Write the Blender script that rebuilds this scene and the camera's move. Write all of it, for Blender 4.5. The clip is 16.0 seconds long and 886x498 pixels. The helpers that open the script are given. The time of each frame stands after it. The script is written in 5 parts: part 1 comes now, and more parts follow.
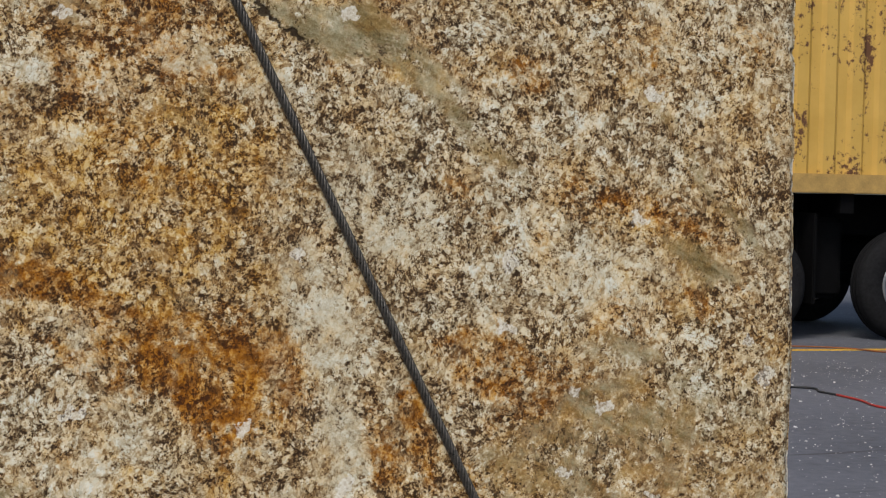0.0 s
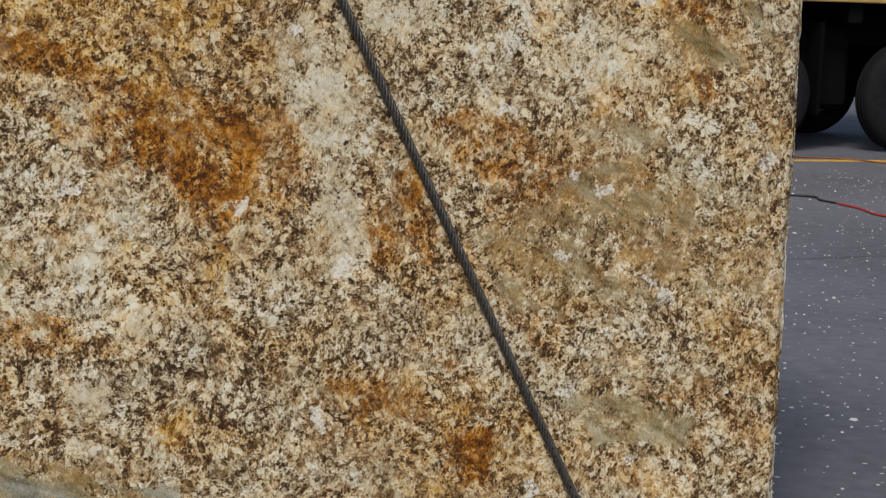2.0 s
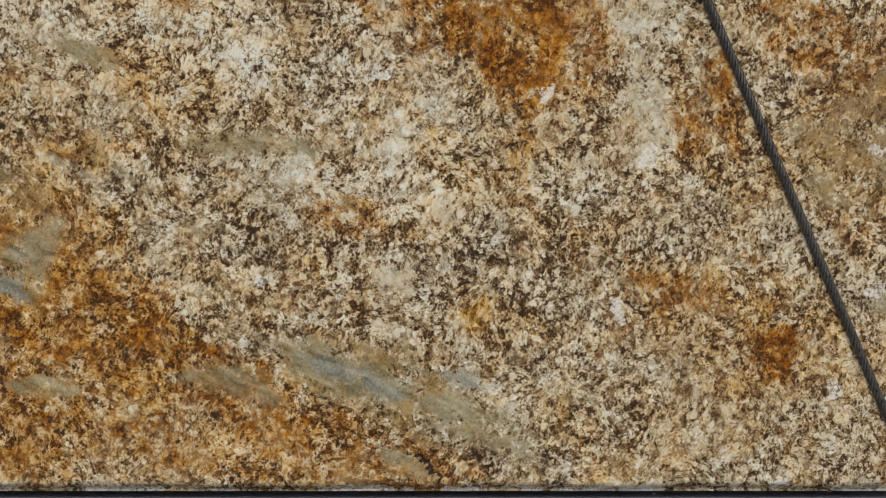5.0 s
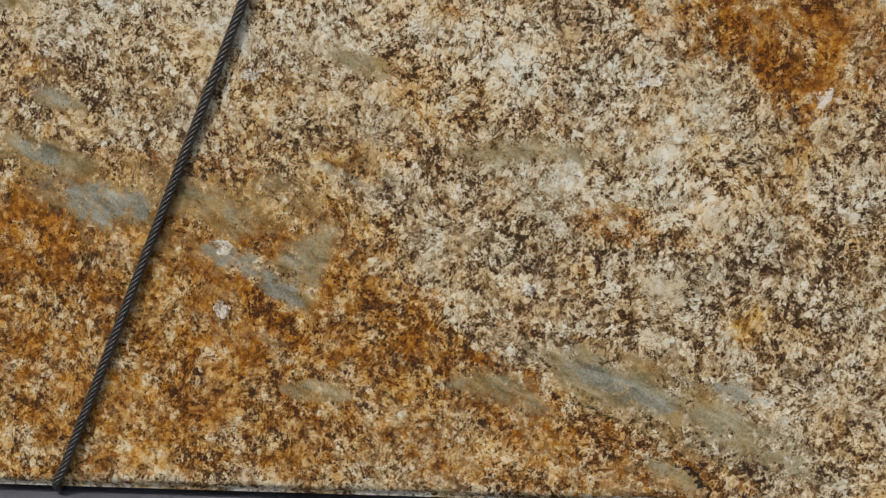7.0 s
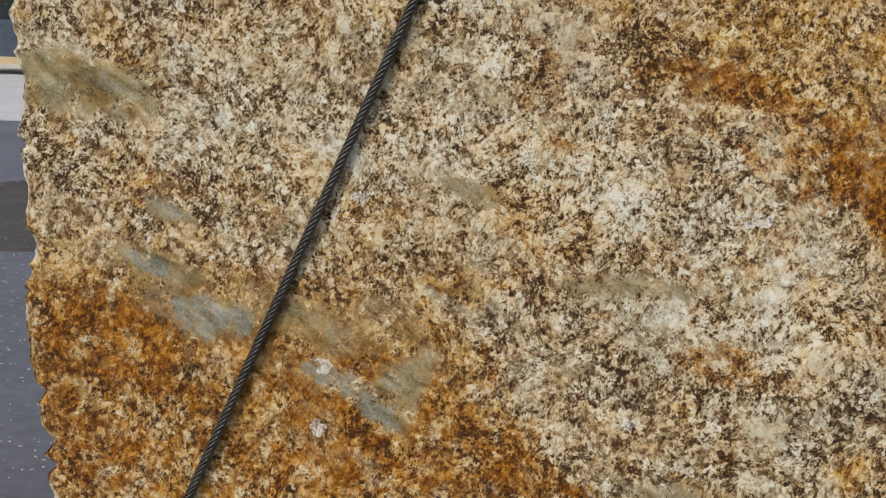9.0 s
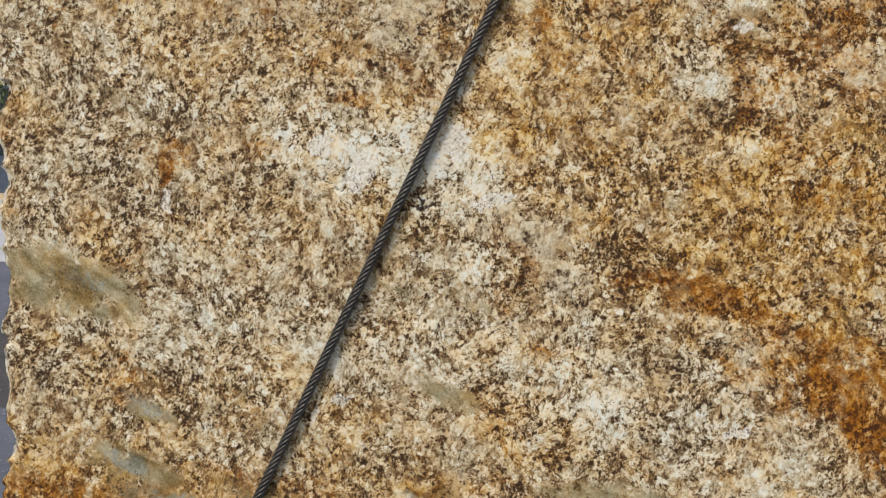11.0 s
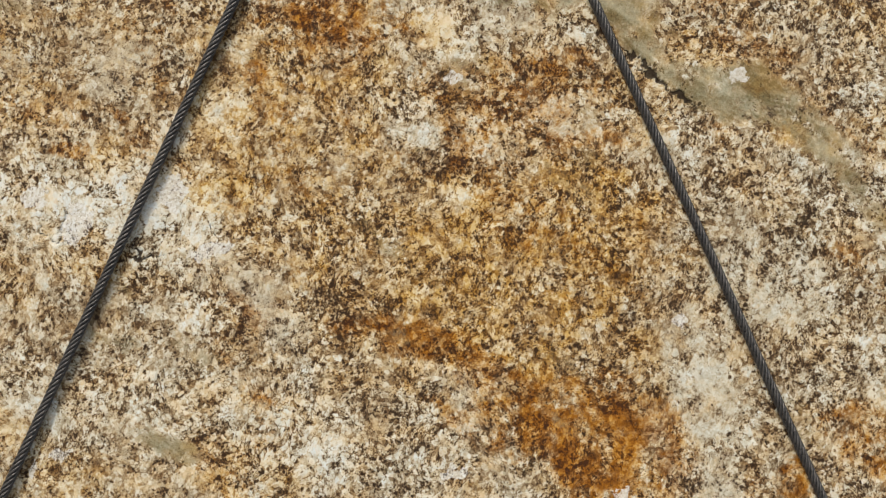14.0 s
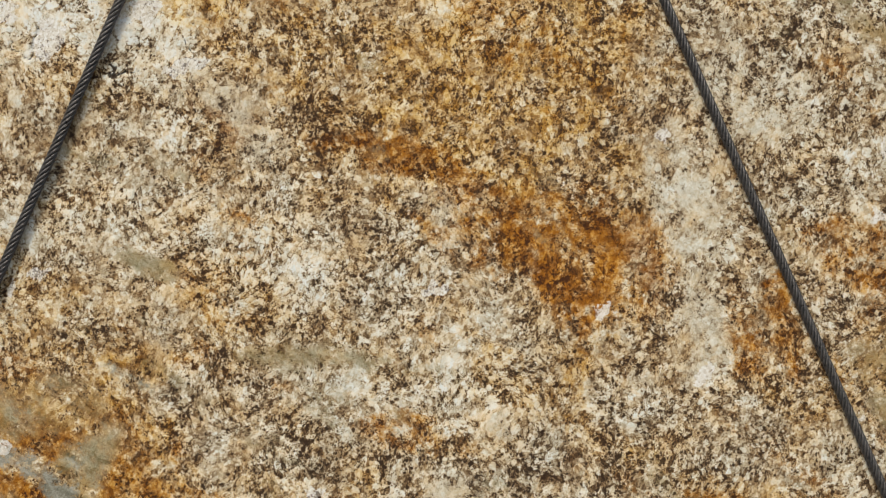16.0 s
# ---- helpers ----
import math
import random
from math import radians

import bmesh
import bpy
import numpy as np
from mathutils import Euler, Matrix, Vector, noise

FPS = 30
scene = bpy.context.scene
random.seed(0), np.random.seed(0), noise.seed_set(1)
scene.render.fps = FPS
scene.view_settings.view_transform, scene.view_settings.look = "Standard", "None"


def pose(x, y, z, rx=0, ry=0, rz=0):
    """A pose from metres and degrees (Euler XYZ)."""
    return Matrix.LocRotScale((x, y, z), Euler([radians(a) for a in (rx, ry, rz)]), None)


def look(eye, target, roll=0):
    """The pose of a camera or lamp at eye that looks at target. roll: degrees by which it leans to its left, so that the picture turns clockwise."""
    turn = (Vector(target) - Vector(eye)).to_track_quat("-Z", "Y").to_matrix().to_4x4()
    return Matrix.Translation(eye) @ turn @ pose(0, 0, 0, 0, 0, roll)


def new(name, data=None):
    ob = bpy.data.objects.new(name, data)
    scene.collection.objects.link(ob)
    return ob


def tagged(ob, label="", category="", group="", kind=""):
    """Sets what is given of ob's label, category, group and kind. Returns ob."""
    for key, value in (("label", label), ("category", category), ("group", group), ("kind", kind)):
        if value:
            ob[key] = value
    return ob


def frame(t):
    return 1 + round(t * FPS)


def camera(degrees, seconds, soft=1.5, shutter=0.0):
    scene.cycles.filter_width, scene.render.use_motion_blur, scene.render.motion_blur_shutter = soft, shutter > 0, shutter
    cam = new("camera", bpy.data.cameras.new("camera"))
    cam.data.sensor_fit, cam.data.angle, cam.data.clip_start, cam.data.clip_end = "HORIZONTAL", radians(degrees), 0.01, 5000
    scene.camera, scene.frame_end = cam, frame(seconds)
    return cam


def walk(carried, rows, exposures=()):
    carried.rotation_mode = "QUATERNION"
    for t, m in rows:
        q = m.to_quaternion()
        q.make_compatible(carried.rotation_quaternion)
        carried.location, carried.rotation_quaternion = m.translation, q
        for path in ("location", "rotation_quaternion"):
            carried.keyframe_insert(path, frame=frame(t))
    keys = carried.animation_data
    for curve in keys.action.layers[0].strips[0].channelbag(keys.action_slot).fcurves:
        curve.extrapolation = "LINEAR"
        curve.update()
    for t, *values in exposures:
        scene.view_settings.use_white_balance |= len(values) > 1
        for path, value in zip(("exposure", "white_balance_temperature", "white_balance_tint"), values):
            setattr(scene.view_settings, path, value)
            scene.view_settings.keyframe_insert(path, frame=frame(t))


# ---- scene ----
cam = camera(33.7, 16.0, soft=1.2)
PATH = [
    (0, (-0.265, -1.193, 1.117), (0.183, 0.755, 1.184), 0.2),
    (0.5, (-0.268, -1.183, 1.103), (0.188, 0.764, 1.107), 0.2),
    (1, (-0.264, -1.173, 1.095), (0.191, 0.774, 1.023), 0.4),
    (1.5, (-0.263, -1.167, 1.071), (0.194, 0.776, 0.938), 0.7),
    (2, (-0.253, -1.165, 1.047), (0.193, 0.776, 0.861), 0.8),
    (2.5, (-0.261, -1.16, 1.039), (0.184, 0.775, 0.794), 1.3),
    (3, (-0.268, -1.158, 1.013), (0.151, 0.778, 0.737), 1.5),
    (3.5, (-0.272, -1.156, 0.976), (0.113, 0.783, 0.675), 1.5),
    (4, (-0.299, -1.144, 0.978), (-0.009, 0.814, 0.685), 1.7),
    (4.2, (-0.315, -1.142, 0.982), (-0.061, 0.819, 0.686), 1.6),
    (6.3, (-0.395, -1.111, 1.0), (-0.506, 0.86, 0.684), 0.0),
    (6.5, (-0.409, -1.111, 0.995), (-0.545, 0.859, 0.681), -0.1),
    (7, (-0.438, -1.112, 0.988), (-0.638, 0.856, 0.69), -0.1),
    (7.5, (-0.475, -1.111, 1.009), (-0.758, 0.846, 0.707), -0.1),
    (8, (-0.497, -1.117, 0.987), (-0.825, 0.839, 0.729), 0.8),
    (8.5, (-0.501, -1.117, 1.015), (-0.812, 0.848, 0.815), 1.9),
    (9, (-0.503, -1.119, 1.039), (-0.803, 0.852, 0.877), 2.4),
    (9.5, (-0.501, -1.123, 1.046), (-0.795, 0.853, 0.949), 2.5),
    (10, (-0.508, -1.126, 1.079), (-0.799, 0.852, 1.04), 2.9),
    (10.2, (-0.507, -1.127, 1.102), (-0.802, 0.85, 1.076), 3.0),
    (12.3, (-0.426, -1.142, 1.267), (-0.72, 0.835, 1.339), 3.4),
    (12.5, (-0.418, -1.147, 1.274), (-0.67, 0.836, 1.35), 3.6),
    (13, (-0.406, -1.156, 1.253), (-0.563, 0.836, 1.343), 3.6),
    (13.5, (-0.367, -1.158, 1.267), (-0.441, 0.839, 1.343), 2.9),
    (14, (-0.345, -1.158, 1.222), (-0.358, 0.841, 1.297), 1.9),
    (14.5, (-0.332, -1.148, 1.192), (-0.328, 0.851, 1.231), 1.7),
    (15, (-0.323, -1.138, 1.153), (-0.311, 0.862, 1.142), 1.7),
    (15.5, (-0.325, -1.127, 1.132), (-0.314, 0.872, 1.072), 1.8),
    (16, (-0.324, -1.125, 1.11), (-0.317, 0.873, 1.012), 1.6),
]
# the rows stand in the block's own frame: its face upright, its foot 4 cm up
STAND = pose(0, 1.75, 0.022, -4.2) @ pose(0, -1.75, -0.04)
walk(cam, [(t, STAND @ look(eye, target, roll)) for t, eye, target, roll in PATH],
     [(0, -0.04), (3.5, -0.04), (7, -0.03), (9, 0.06), (10.2, 0.14), (12.4, 0.30), (16, 0.26)])

# ---- world, sun, exposure ----
SUN_AZ, SUN_EL = -150.0, 52.0
world = bpy.data.worlds.new("world")
scene.world = world
world.use_nodes = True
wn = world.node_tree
sky = wn.nodes.new("ShaderNodeTexSky")
sky.sky_type, sky.sun_disc = "NISHITA", False
sky.sun_elevation, sky.sun_rotation = radians(SUN_EL), radians(SUN_AZ)
sky.air_density, sky.dust_density, sky.ozone_density = 1.0, 2.5, 1.0
wn.links.new(sky.outputs[0], wn.nodes["Background"].inputs[0])
wn.nodes["Background"].inputs[1].default_value = 0.12
sun = new("sun", bpy.data.lights.new("sun", "SUN"))
sun.data.energy, sun.data.angle, sun.data.color = 1.9, radians(14), (1.0, 0.95, 0.87)
sun_way = Vector((math.sin(radians(SUN_AZ)) * math.cos(radians(SUN_EL)), math.cos(radians(SUN_AZ)) * math.cos(radians(SUN_EL)), math.sin(radians(SUN_EL))))
sun.matrix_world = look(sun_way * 40, (0, 0, 0))



# ---- materials ----
class Mat:
    """A node material with short calls to add nodes and links."""

    def __init__(self, name, rough=0.7, metal=0.0):
        self.m = bpy.data.materials.new(name)
        self.m.use_nodes = True
        self.t = self.m.node_tree
        self.b = self.t.nodes["Principled BSDF"]
        self.b.inputs["Roughness"].default_value, self.b.inputs["Metallic"].default_value = rough, metal
        self.co = self.t.nodes.new("ShaderNodeTexCoord").outputs["Object"]

    def put(self, sock, v):
        if isinstance(v, bpy.types.NodeSocket):
            self.t.links.new(v, sock)
        elif isinstance(v, tuple) and len(v) == 3 and sock.type == "RGBA":
            sock.default_value = (*v, 1)
        else:
            sock.default_value = v

    def math(self, op, a, b=0.0, clamp=False):
        n = self.t.nodes.new("ShaderNodeMath")
        n.operation, n.use_clamp = op, clamp
        self.put(n.inputs[0], a), self.put(n.inputs[1], b)
        return n.outputs[0]

    def map(self, v, lo, hi, a=0.0, b=1.0):
        n = self.t.nodes.new("ShaderNodeMapRange")
        for i, q in enumerate((v, lo, hi, a, b)):
            self.put(n.inputs[i], q)
        return n.outputs[0]

    def mix(self, f, a, b, kind="MIX"):
        n = self.t.nodes.new("ShaderNodeMix")
        n.data_type, n.blend_type = "RGBA", kind
        self.put(n.inputs[0], f), self.put(n.inputs[6], a), self.put(n.inputs[7], b)
        return n.outputs[2]

    def noise(self, scale, detail=3.0, rough=0.55, co=None, distort=0.0):
        n = self.t.nodes.new("ShaderNodeTexNoise")
        self.put(n.inputs["Vector"], co or self.co)
        n.inputs["Scale"].default_value, n.inputs["Detail"].default_value = scale, detail
        n.inputs["Roughness"].default_value, n.inputs["Distortion"].default_value = rough, distort
        return n.outputs["Fac"]

    def cells(self, scale, co=None, feature="F1", rand=1.0):
        n = self.t.nodes.new("ShaderNodeTexVoronoi")
        n.feature = feature
        self.put(n.inputs["Vector"], co or self.co)
        n.inputs["Scale"].default_value, n.inputs["Randomness"].default_value = scale, rand
        return n

    def split(self, c):
        n = self.t.nodes.new("ShaderNodeSeparateColor")
        self.put(n.inputs[0], c)
        return n.outputs

    def stretch(self, scale=(1, 1, 1), turn=(0, 0, 0), co=None):
        n = self.t.nodes.new("ShaderNodeMapping")
        n.vector_type = "TEXTURE"
        self.put(n.inputs[0], co or self.co)
        n.inputs["Rotation"].default_value, n.inputs["Scale"].default_value = [radians(a) for a in turn], scale
        return n.outputs[0]

    def warp(self, amount, scale, co=None):
        n = self.t.nodes.new("ShaderNodeTexNoise")
        self.put(n.inputs["Vector"], co or self.co)
        n.inputs["Scale"].default_value, n.inputs["Detail"].default_value = scale, 2.0
        v = self.t.nodes.new("ShaderNodeVectorMath")
        v.operation = "MULTIPLY_ADD"
        self.put(v.inputs[0], n.outputs["Color"])
        v.inputs[1].default_value = (amount,) * 3
        self.put(v.inputs[2], co or self.co)
        return v.outputs[0]

    def ramp(self, f, stops, kind="LINEAR"):
        n = self.t.nodes.new("ShaderNodeValToRGB")
        n.color_ramp.interpolation = kind
        e = n.color_ramp.elements
        while len(e) < len(stops):
            e.new(0.5)
        for q, (p, c) in zip(e, stops):
            q.position, q.color = p, (*c, 1)
        self.put(n.inputs[0], f)
        return n.outputs[0]

    def bump(self, h, strength=0.4, distance=0.002):
        n = self.t.nodes.new("ShaderNodeBump")
        n.inputs["Strength"].default_value, n.inputs["Distance"].default_value = strength, distance
        self.put(n.inputs["Height"], h)
        self.t.links.new(n.outputs[0], self.b.inputs["Normal"])

    def done(self, colour, rough=None):
        self.put(self.b.inputs["Base Color"], colour)
        if rough is not None:
            self.put(self.b.inputs["Roughness"], rough)
        return self.m


def granite():
    g = Mat("granite", 0.85)
    g.b.inputs["Specular IOR Level"].default_value = 0.22
    att = []
    for name in ("minerals", "stains", "bands"):
        a = g.t.nodes.new("ShaderNodeAttribute")
        a.attribute_name = name
        att.append(a)
    olive, white, dark = g.split(att[0].outputs["Color"])[:3]
    rust, ochre, seam = g.split(att[1].outputs["Color"])[:3]
    grey, coarse = g.split(att[2].outputs["Color"])[:2]
    spot, pale = att[0].outputs["Alpha"], att[1].outputs["Alpha"]
    add, mul, sub = (lambda p, q: g.math("ADD", p, q)), (lambda p, q: g.math("MULTIPLY", p, q)), (lambda p, q: g.math("SUBTRACT", p, q))
    # stains end in a frayed, grain-sized rim
    fray = sub(add(mul(g.noise(95, 5.0, 0.7), 0.9), mul(g.noise(24, 4.0, 0.65), 0.5)), 0.70)
    crisp = lambda q, lo, hi, most=1.0: g.map(add(q, mul(fray, g.map(q, 0.0, 0.30, 0.0, 2.0))), lo, hi, 0.0, most)
    dip = g.stretch((3.6, 1.0, 1.0), (0, 30, 0), g.warp(0.06, 7.0))
    wisp = g.noise(34, 5.0, 0.65, dip, 0.4)
    trail = g.noise(13, 5.0, 0.65, dip, 0.3)
    ochre = g.math("MAXIMUM", ochre, mul(rust, 0.75))
    olive = add(olive, mul(mul(sub(trail, 0.5), 1.5), g.map(olive, 0.0, 0.25)))
    rust = add(rust, mul(mul(sub(trail, 0.5), 1.1), g.map(rust, 0.0, 0.25)))
    olive, rust, ochre = crisp(olive, 0.20, 0.92), crisp(rust, 0.20, 0.95), crisp(ochre, 0.06, 0.85)
    white, dark, grey, pale = crisp(white, 0.15, 0.85), crisp(dark, 0.18, 0.85), crisp(grey, 0.30, 0.70), crisp(pale, 0.25, 0.85)
    rust = g.math("MULTIPLY", rust, g.map(g.noise(22, 5.0, 0.7), 0.34, 0.58, 0.42, 1.2), True)
    ochre = g.math("MULTIPLY", ochre, g.map(g.noise(11, 4.0, 0.65), 0.36, 0.58, 0.50, 1.15), True)
    # where the stone is fine-grained or soaked the single crystals fade
    soft = g.math("MAXIMUM", g.math("MAXIMUM", mul(olive, 0.80), mul(grey, 0.80)), g.math("MAXIMUM", mul(rust, 0.10), mul(pale, 0.38)))
    calm = g.map(g.noise(11, 4.0, 0.6, g.warp(0.08, 9.0)), 0.38, 0.62)
    grain = mul(sub(1.0, soft), g.map(calm, 0.0, 1.0, 1.22, 0.68))
    # crystals: laths and flakes whose set swings slowly through the stone
    swing = g.warp(0.05, 6.0)
    laths = g.stretch((1.0, 1.0, 1.15), (0, 18, 0), swing)
    w1, w2 = g.warp(0.008, 90, laths), g.warp(0.004, 220, laths)
    large = g.split(g.cells(56, w1).outputs["Color"])[0]
    middle, tint = g.split(g.cells(105, w1).outputs["Color"])[:2]
    fine = g.split(g.cells(250, w2).outputs["Color"])[1]
    tiny = g.noise(360, 3.0, 0.65)
    cloud = g.noise(26, 6.0, 0.66, g.warp(0.02, 30, swing))
    broad = g.noise(5.5, 4.0, 0.6)
    v = mul(sub(large, 0.5), g.map(coarse, 0.0, 1.0, 0.10, 0.24))
    v = add(v, mul(sub(middle, 0.5), 0.42))
    v = add(v, mul(sub(fine, 0.5), 0.30))
    v = add(v, mul(sub(tiny, 0.5), 0.30))
    v = mul(v, grain)
    v = add(v, mul(sub(cloud, 0.5), g.map(soft, 0.0, 0.8, 0.88, 0.34)))
    v = add(v, mul(sub(broad, 0.5), 0.30))
    v = add(v, mul(sub(wisp, 0.5), g.map(g.math("MAXIMUM", soft, broad), 0.42, 0.75, 0.12, 0.80)))
    v = add(v, 0.507)
    v = add(v, mul(white, 0.23))
    v = add(v, mul(dark, -0.11))
    # dark mica: crisp slivers gathered in clots between the crystals
    gather = g.noise(30, 4.0, 0.7, g.warp(0.015, 40))
    lean = add(mul(dark, 0.24), mul(white, -0.05))
    lean = sub(lean, add(add(mul(soft, 0.34), mul(rust, 0.13)), mul(sub(calm, 0.5), 0.24)))
    mica = 0.0
    for size, long, turn, channel, low, high in ((110, 1.2, 24, 1, 1.02, 0.74), (190, 1.35, -16, 2, 1.02, 0.62), (330, 1.15, 40, 0, 1.02, 0.66)):
        sliver = g.cells(size, g.warp(0.010, 110, g.stretch((1.0, 1.0, long), (0, turn, 0), swing)))
        here = sub(add(g.split(sliver.outputs["Color"])[channel], lean), g.map(gather, 0.34, 0.64, low, high))
        one = mul(g.map(here, -0.02, 0.05), g.map(sliver.outputs["Distance"], 0.34, 0.52, 1.0, 0.0))
        mica = g.math("MAXIMUM", mica, one)
    v = sub(v, mul(mica, g.map(tiny, 0.35, 0.65, 0.48, 0.28)))
    # thin dark seams between the larger crystals
    net = g.map(g.cells(64, g.warp(0.020, 60, laths), "DISTANCE_TO_EDGE").outputs["Distance"], 0.02, 0.08, 1.0, 0.0)
    net = mul(mul(net, g.map(g.noise(30, 3.0, 0.6), 0.47, 0.60)), grain)
    v = sub(v, mul(net, g.map(white, 0.0, 1.0, 0.26, 0.42)))
    # single large feldspars with a clean outline
    fels = g.cells(46, g.warp(0.014, 80, laths))
    pick = g.math("GREATER_THAN", add(g.split(fels.outputs["Color"])[0], add(mul(white, 0.42), mul(coarse, 0.18))), 0.88)
    body = mul(mul(pick, g.map(fels.outputs["Distance"], 0.30, 0.36, 1.0, 0.0)), sub(1.0, mul(soft, 0.8)))
    v = add(v, mul(body, mul(sub(0.80, v), 0.65)))
    # iron darkens what it has soaked
    v = sub(v, add(mul(rust, 0.14), mul(ochre, 0.05)))
    v = add(v, mul(mul(rust, 0.14), sub(0.36, v)))
    clean = g.ramp(v, [(0.08, (0.040, 0.022, 0.010)), (0.26, (0.140, 0.082, 0.036)), (0.40, (0.310, 0.215, 0.115)), (0.54, (0.545, 0.440, 0.280)), (0.70, (0.71, 0.635, 0.475)), (0.90, (0.82, 0.79, 0.69))])
    iron = g.ramp(v, [(0.08, (0.062, 0.019, 0.003)), (0.26, (0.190, 0.062, 0.004)), (0.42, (0.335, 0.120, 0.007)), (0.60, (0.53, 0.245, 0.028)), (0.88, (0.74, 0.50, 0.20))])
    honey = g.ramp(v, [(0.08, (0.052, 0.022, 0.005)), (0.26, (0.185, 0.078, 0.009)), (0.43, (0.42, 0.208, 0.034)), (0.62, (0.64, 0.400, 0.110)), (0.88, (0.80, 0.66, 0.36))])
    # fine-grained grey-green and slate-grey bands
    vo = add(mul(tiny, 0.42), add(mul(fine, 0.10), mul(sub(wisp, 0.5), 1.0)))
    vo = add(vo, 0.31)
    vo = sub(vo, mul(mica, 0.2))
    slate = g.ramp(vo, [(0.30, (0.075, 0.056, 0.020)), (0.48, (0.200, 0.163, 0.080)), (0.62, (0.315, 0.280, 0.180)), (0.85, (0.50, 0.45, 0.31))])
    cool = g.ramp(vo, [(0.30, (0.085, 0.080, 0.060)), (0.50, (0.205, 0.195, 0.135)), (0.64, (0.320, 0.310, 0.240)), (0.85, (0.50, 0.48, 0.39))])
    # the clean rock drifts between pinkish tan, cream and cool grey
    hue = g.noise(15, 5.0, 0.65, swing)
    own = g.map(tint, 0.0, 1.0, -0.11, 0.09)
    clean = g.mix(1.0, clean, g.ramp(add(hue, own), [(0.34, (0.93, 0.97, 0.99)), (0.46, (1.0, 0.99, 0.95)), (0.56, (1.0, 0.94, 0.82)), (0.70, (0.97, 0.82, 0.60))]), "MULTIPLY")
    slate = g.mix(1.0, slate, g.ramp(hue, [(0.36, (0.98, 1.0, 0.94)), (0.48, (1.05, 0.99, 0.86)), (0.62, (1.10, 0.86, 0.52))]), "MULTIPLY")
    # patchy staining between the crystals
    patchy = g.map(g.noise(55, 4.0, 0.65), 0.36, 0.60)
    c = g.mix(g.math("MULTIPLY", ochre, g.map(patchy, 0, 1, 0.55, 1.1), True), clean, honey)
    c = g.mix(g.math("MULTIPLY", rust, g.map(patchy, 0, 1, 0.72, 1.2), True), c, iron)
    smooth = g.ramp(add(mul(tiny, 0.4), add(mul(cloud, 0.4), mul(fine, 0.2))), [(0.3, (0.36, 0.30, 0.19)), (0.5, (0.55, 0.50, 0.355)), (0.7, (0.68, 0.64, 0.51))])
    c = g.mix(mul(pale, mul(g.map(v, 0.22, 0.42, 0.05, 0.46), g.math("SUBTRACT", 1.0, g.math("MAXIMUM", rust, ochre), True))), c, smooth)
    keep = g.map(v, 0.66, 0.84, 1.0, 0.35)
    c = g.mix(g.math("MULTIPLY", mul(olive, keep), g.map(patchy, 0, 1, 1.05, 0.82), True), c, slate)
    c = g.mix(g.math("MULTIPLY", mul(grey, keep), 0.95, True), c, cool)
    seam = g.map(add(seam, mul(fray, 0.6)), 0.42, 0.66)
    c = g.mix(g.math("MULTIPLY", seam, 0.92, True), c, (0.024, 0.014, 0.007))
    # single pale feldspar lumps
    lump = g.map(add(spot, add(mul(fray, 1.5), mul(sub(middle, 0.5), 0.5))), 0.50, 0.60)
    c = g.mix(mul(lump, g.map(v, 0.25, 0.45, 0.25, 0.80)), c, g.ramp(add(mul(fine, 0.35), mul(tiny, 0.65)), [(0.25, (0.46, 0.39, 0.27)), (0.42, (0.69, 0.63, 0.50)), (0.6, (0.79, 0.76, 0.67)), (0.8, (0.86, 0.84, 0.78))]))
    g.bump(add(v, mul(seam, -0.8)), 0.6, 0.0025)
    return g.done(c, g.map(tiny, 0.3, 0.7, 0.7, 0.95))


def plain(name, colour, rough=0.6, metal=0.0, vary=0.25, scale=30.0, relief=0.15):
    p = Mat(name, rough, metal)
    n1, n2 = p.noise(scale, 4.0, 0.6), p.noise(scale * 7, 3.0, 0.6)
    f = p.math("ADD", p.math("MULTIPLY", n1, 0.65), p.math("MULTIPLY", n2, 0.35))
    dark = tuple(q * (1 - vary * 1.4) for q in colour)
    light = tuple(min(q * (1 + vary), 0.9) for q in colour)
    p.bump(n2, relief, 0.002)
    return p.done(p.mix(p.map(f, 0.32, 0.68), dark, light), p.map(n1, 0.3, 0.7, rough - 0.1, min(rough + 0.12, 1)))


def asphalt_mat(name, low, high, speck):
    p = Mat(name, 0.85)
    n1, n2, n3 = p.noise(0.6, 5.0, 0.6), p.noise(14, 4.0, 0.6), p.noise(220, 2.0, 0.6)
    f = p.math("ADD", p.math("MULTIPLY", n1, 0.45), p.math("MULTIPLY", n2, 0.35))
    f = p.math("ADD", f, p.math("MULTIPLY", n3, 0.35))
    c = p.mix(p.map(f, 0.40, 0.75), low, high)
    wide = p.cells(26, p.warp(0.02, 30))
    bit = p.math("LESS_THAN", wide.outputs["Distance"], 0.17)
    few = p.math("GREATER_THAN", p.split(wide.outputs["Color"])[0], 0.80)
    c = p.mix(p.math("MULTIPLY", p.math("MULTIPLY", bit, few), 0.8), c, speck)
    streak = p.noise(3.0, 3.0, 0.5, p.stretch((5.0, 0.5, 1.0), (0, 0, 8)))
    c = p.mix(p.map(streak, 0.66, 0.72, 0, 0.55), c, (0.030, 0.028, 0.030))
    p.bump(p.math("ADD", n2, n3), 0.5, 0.004)
    return p.done(c)


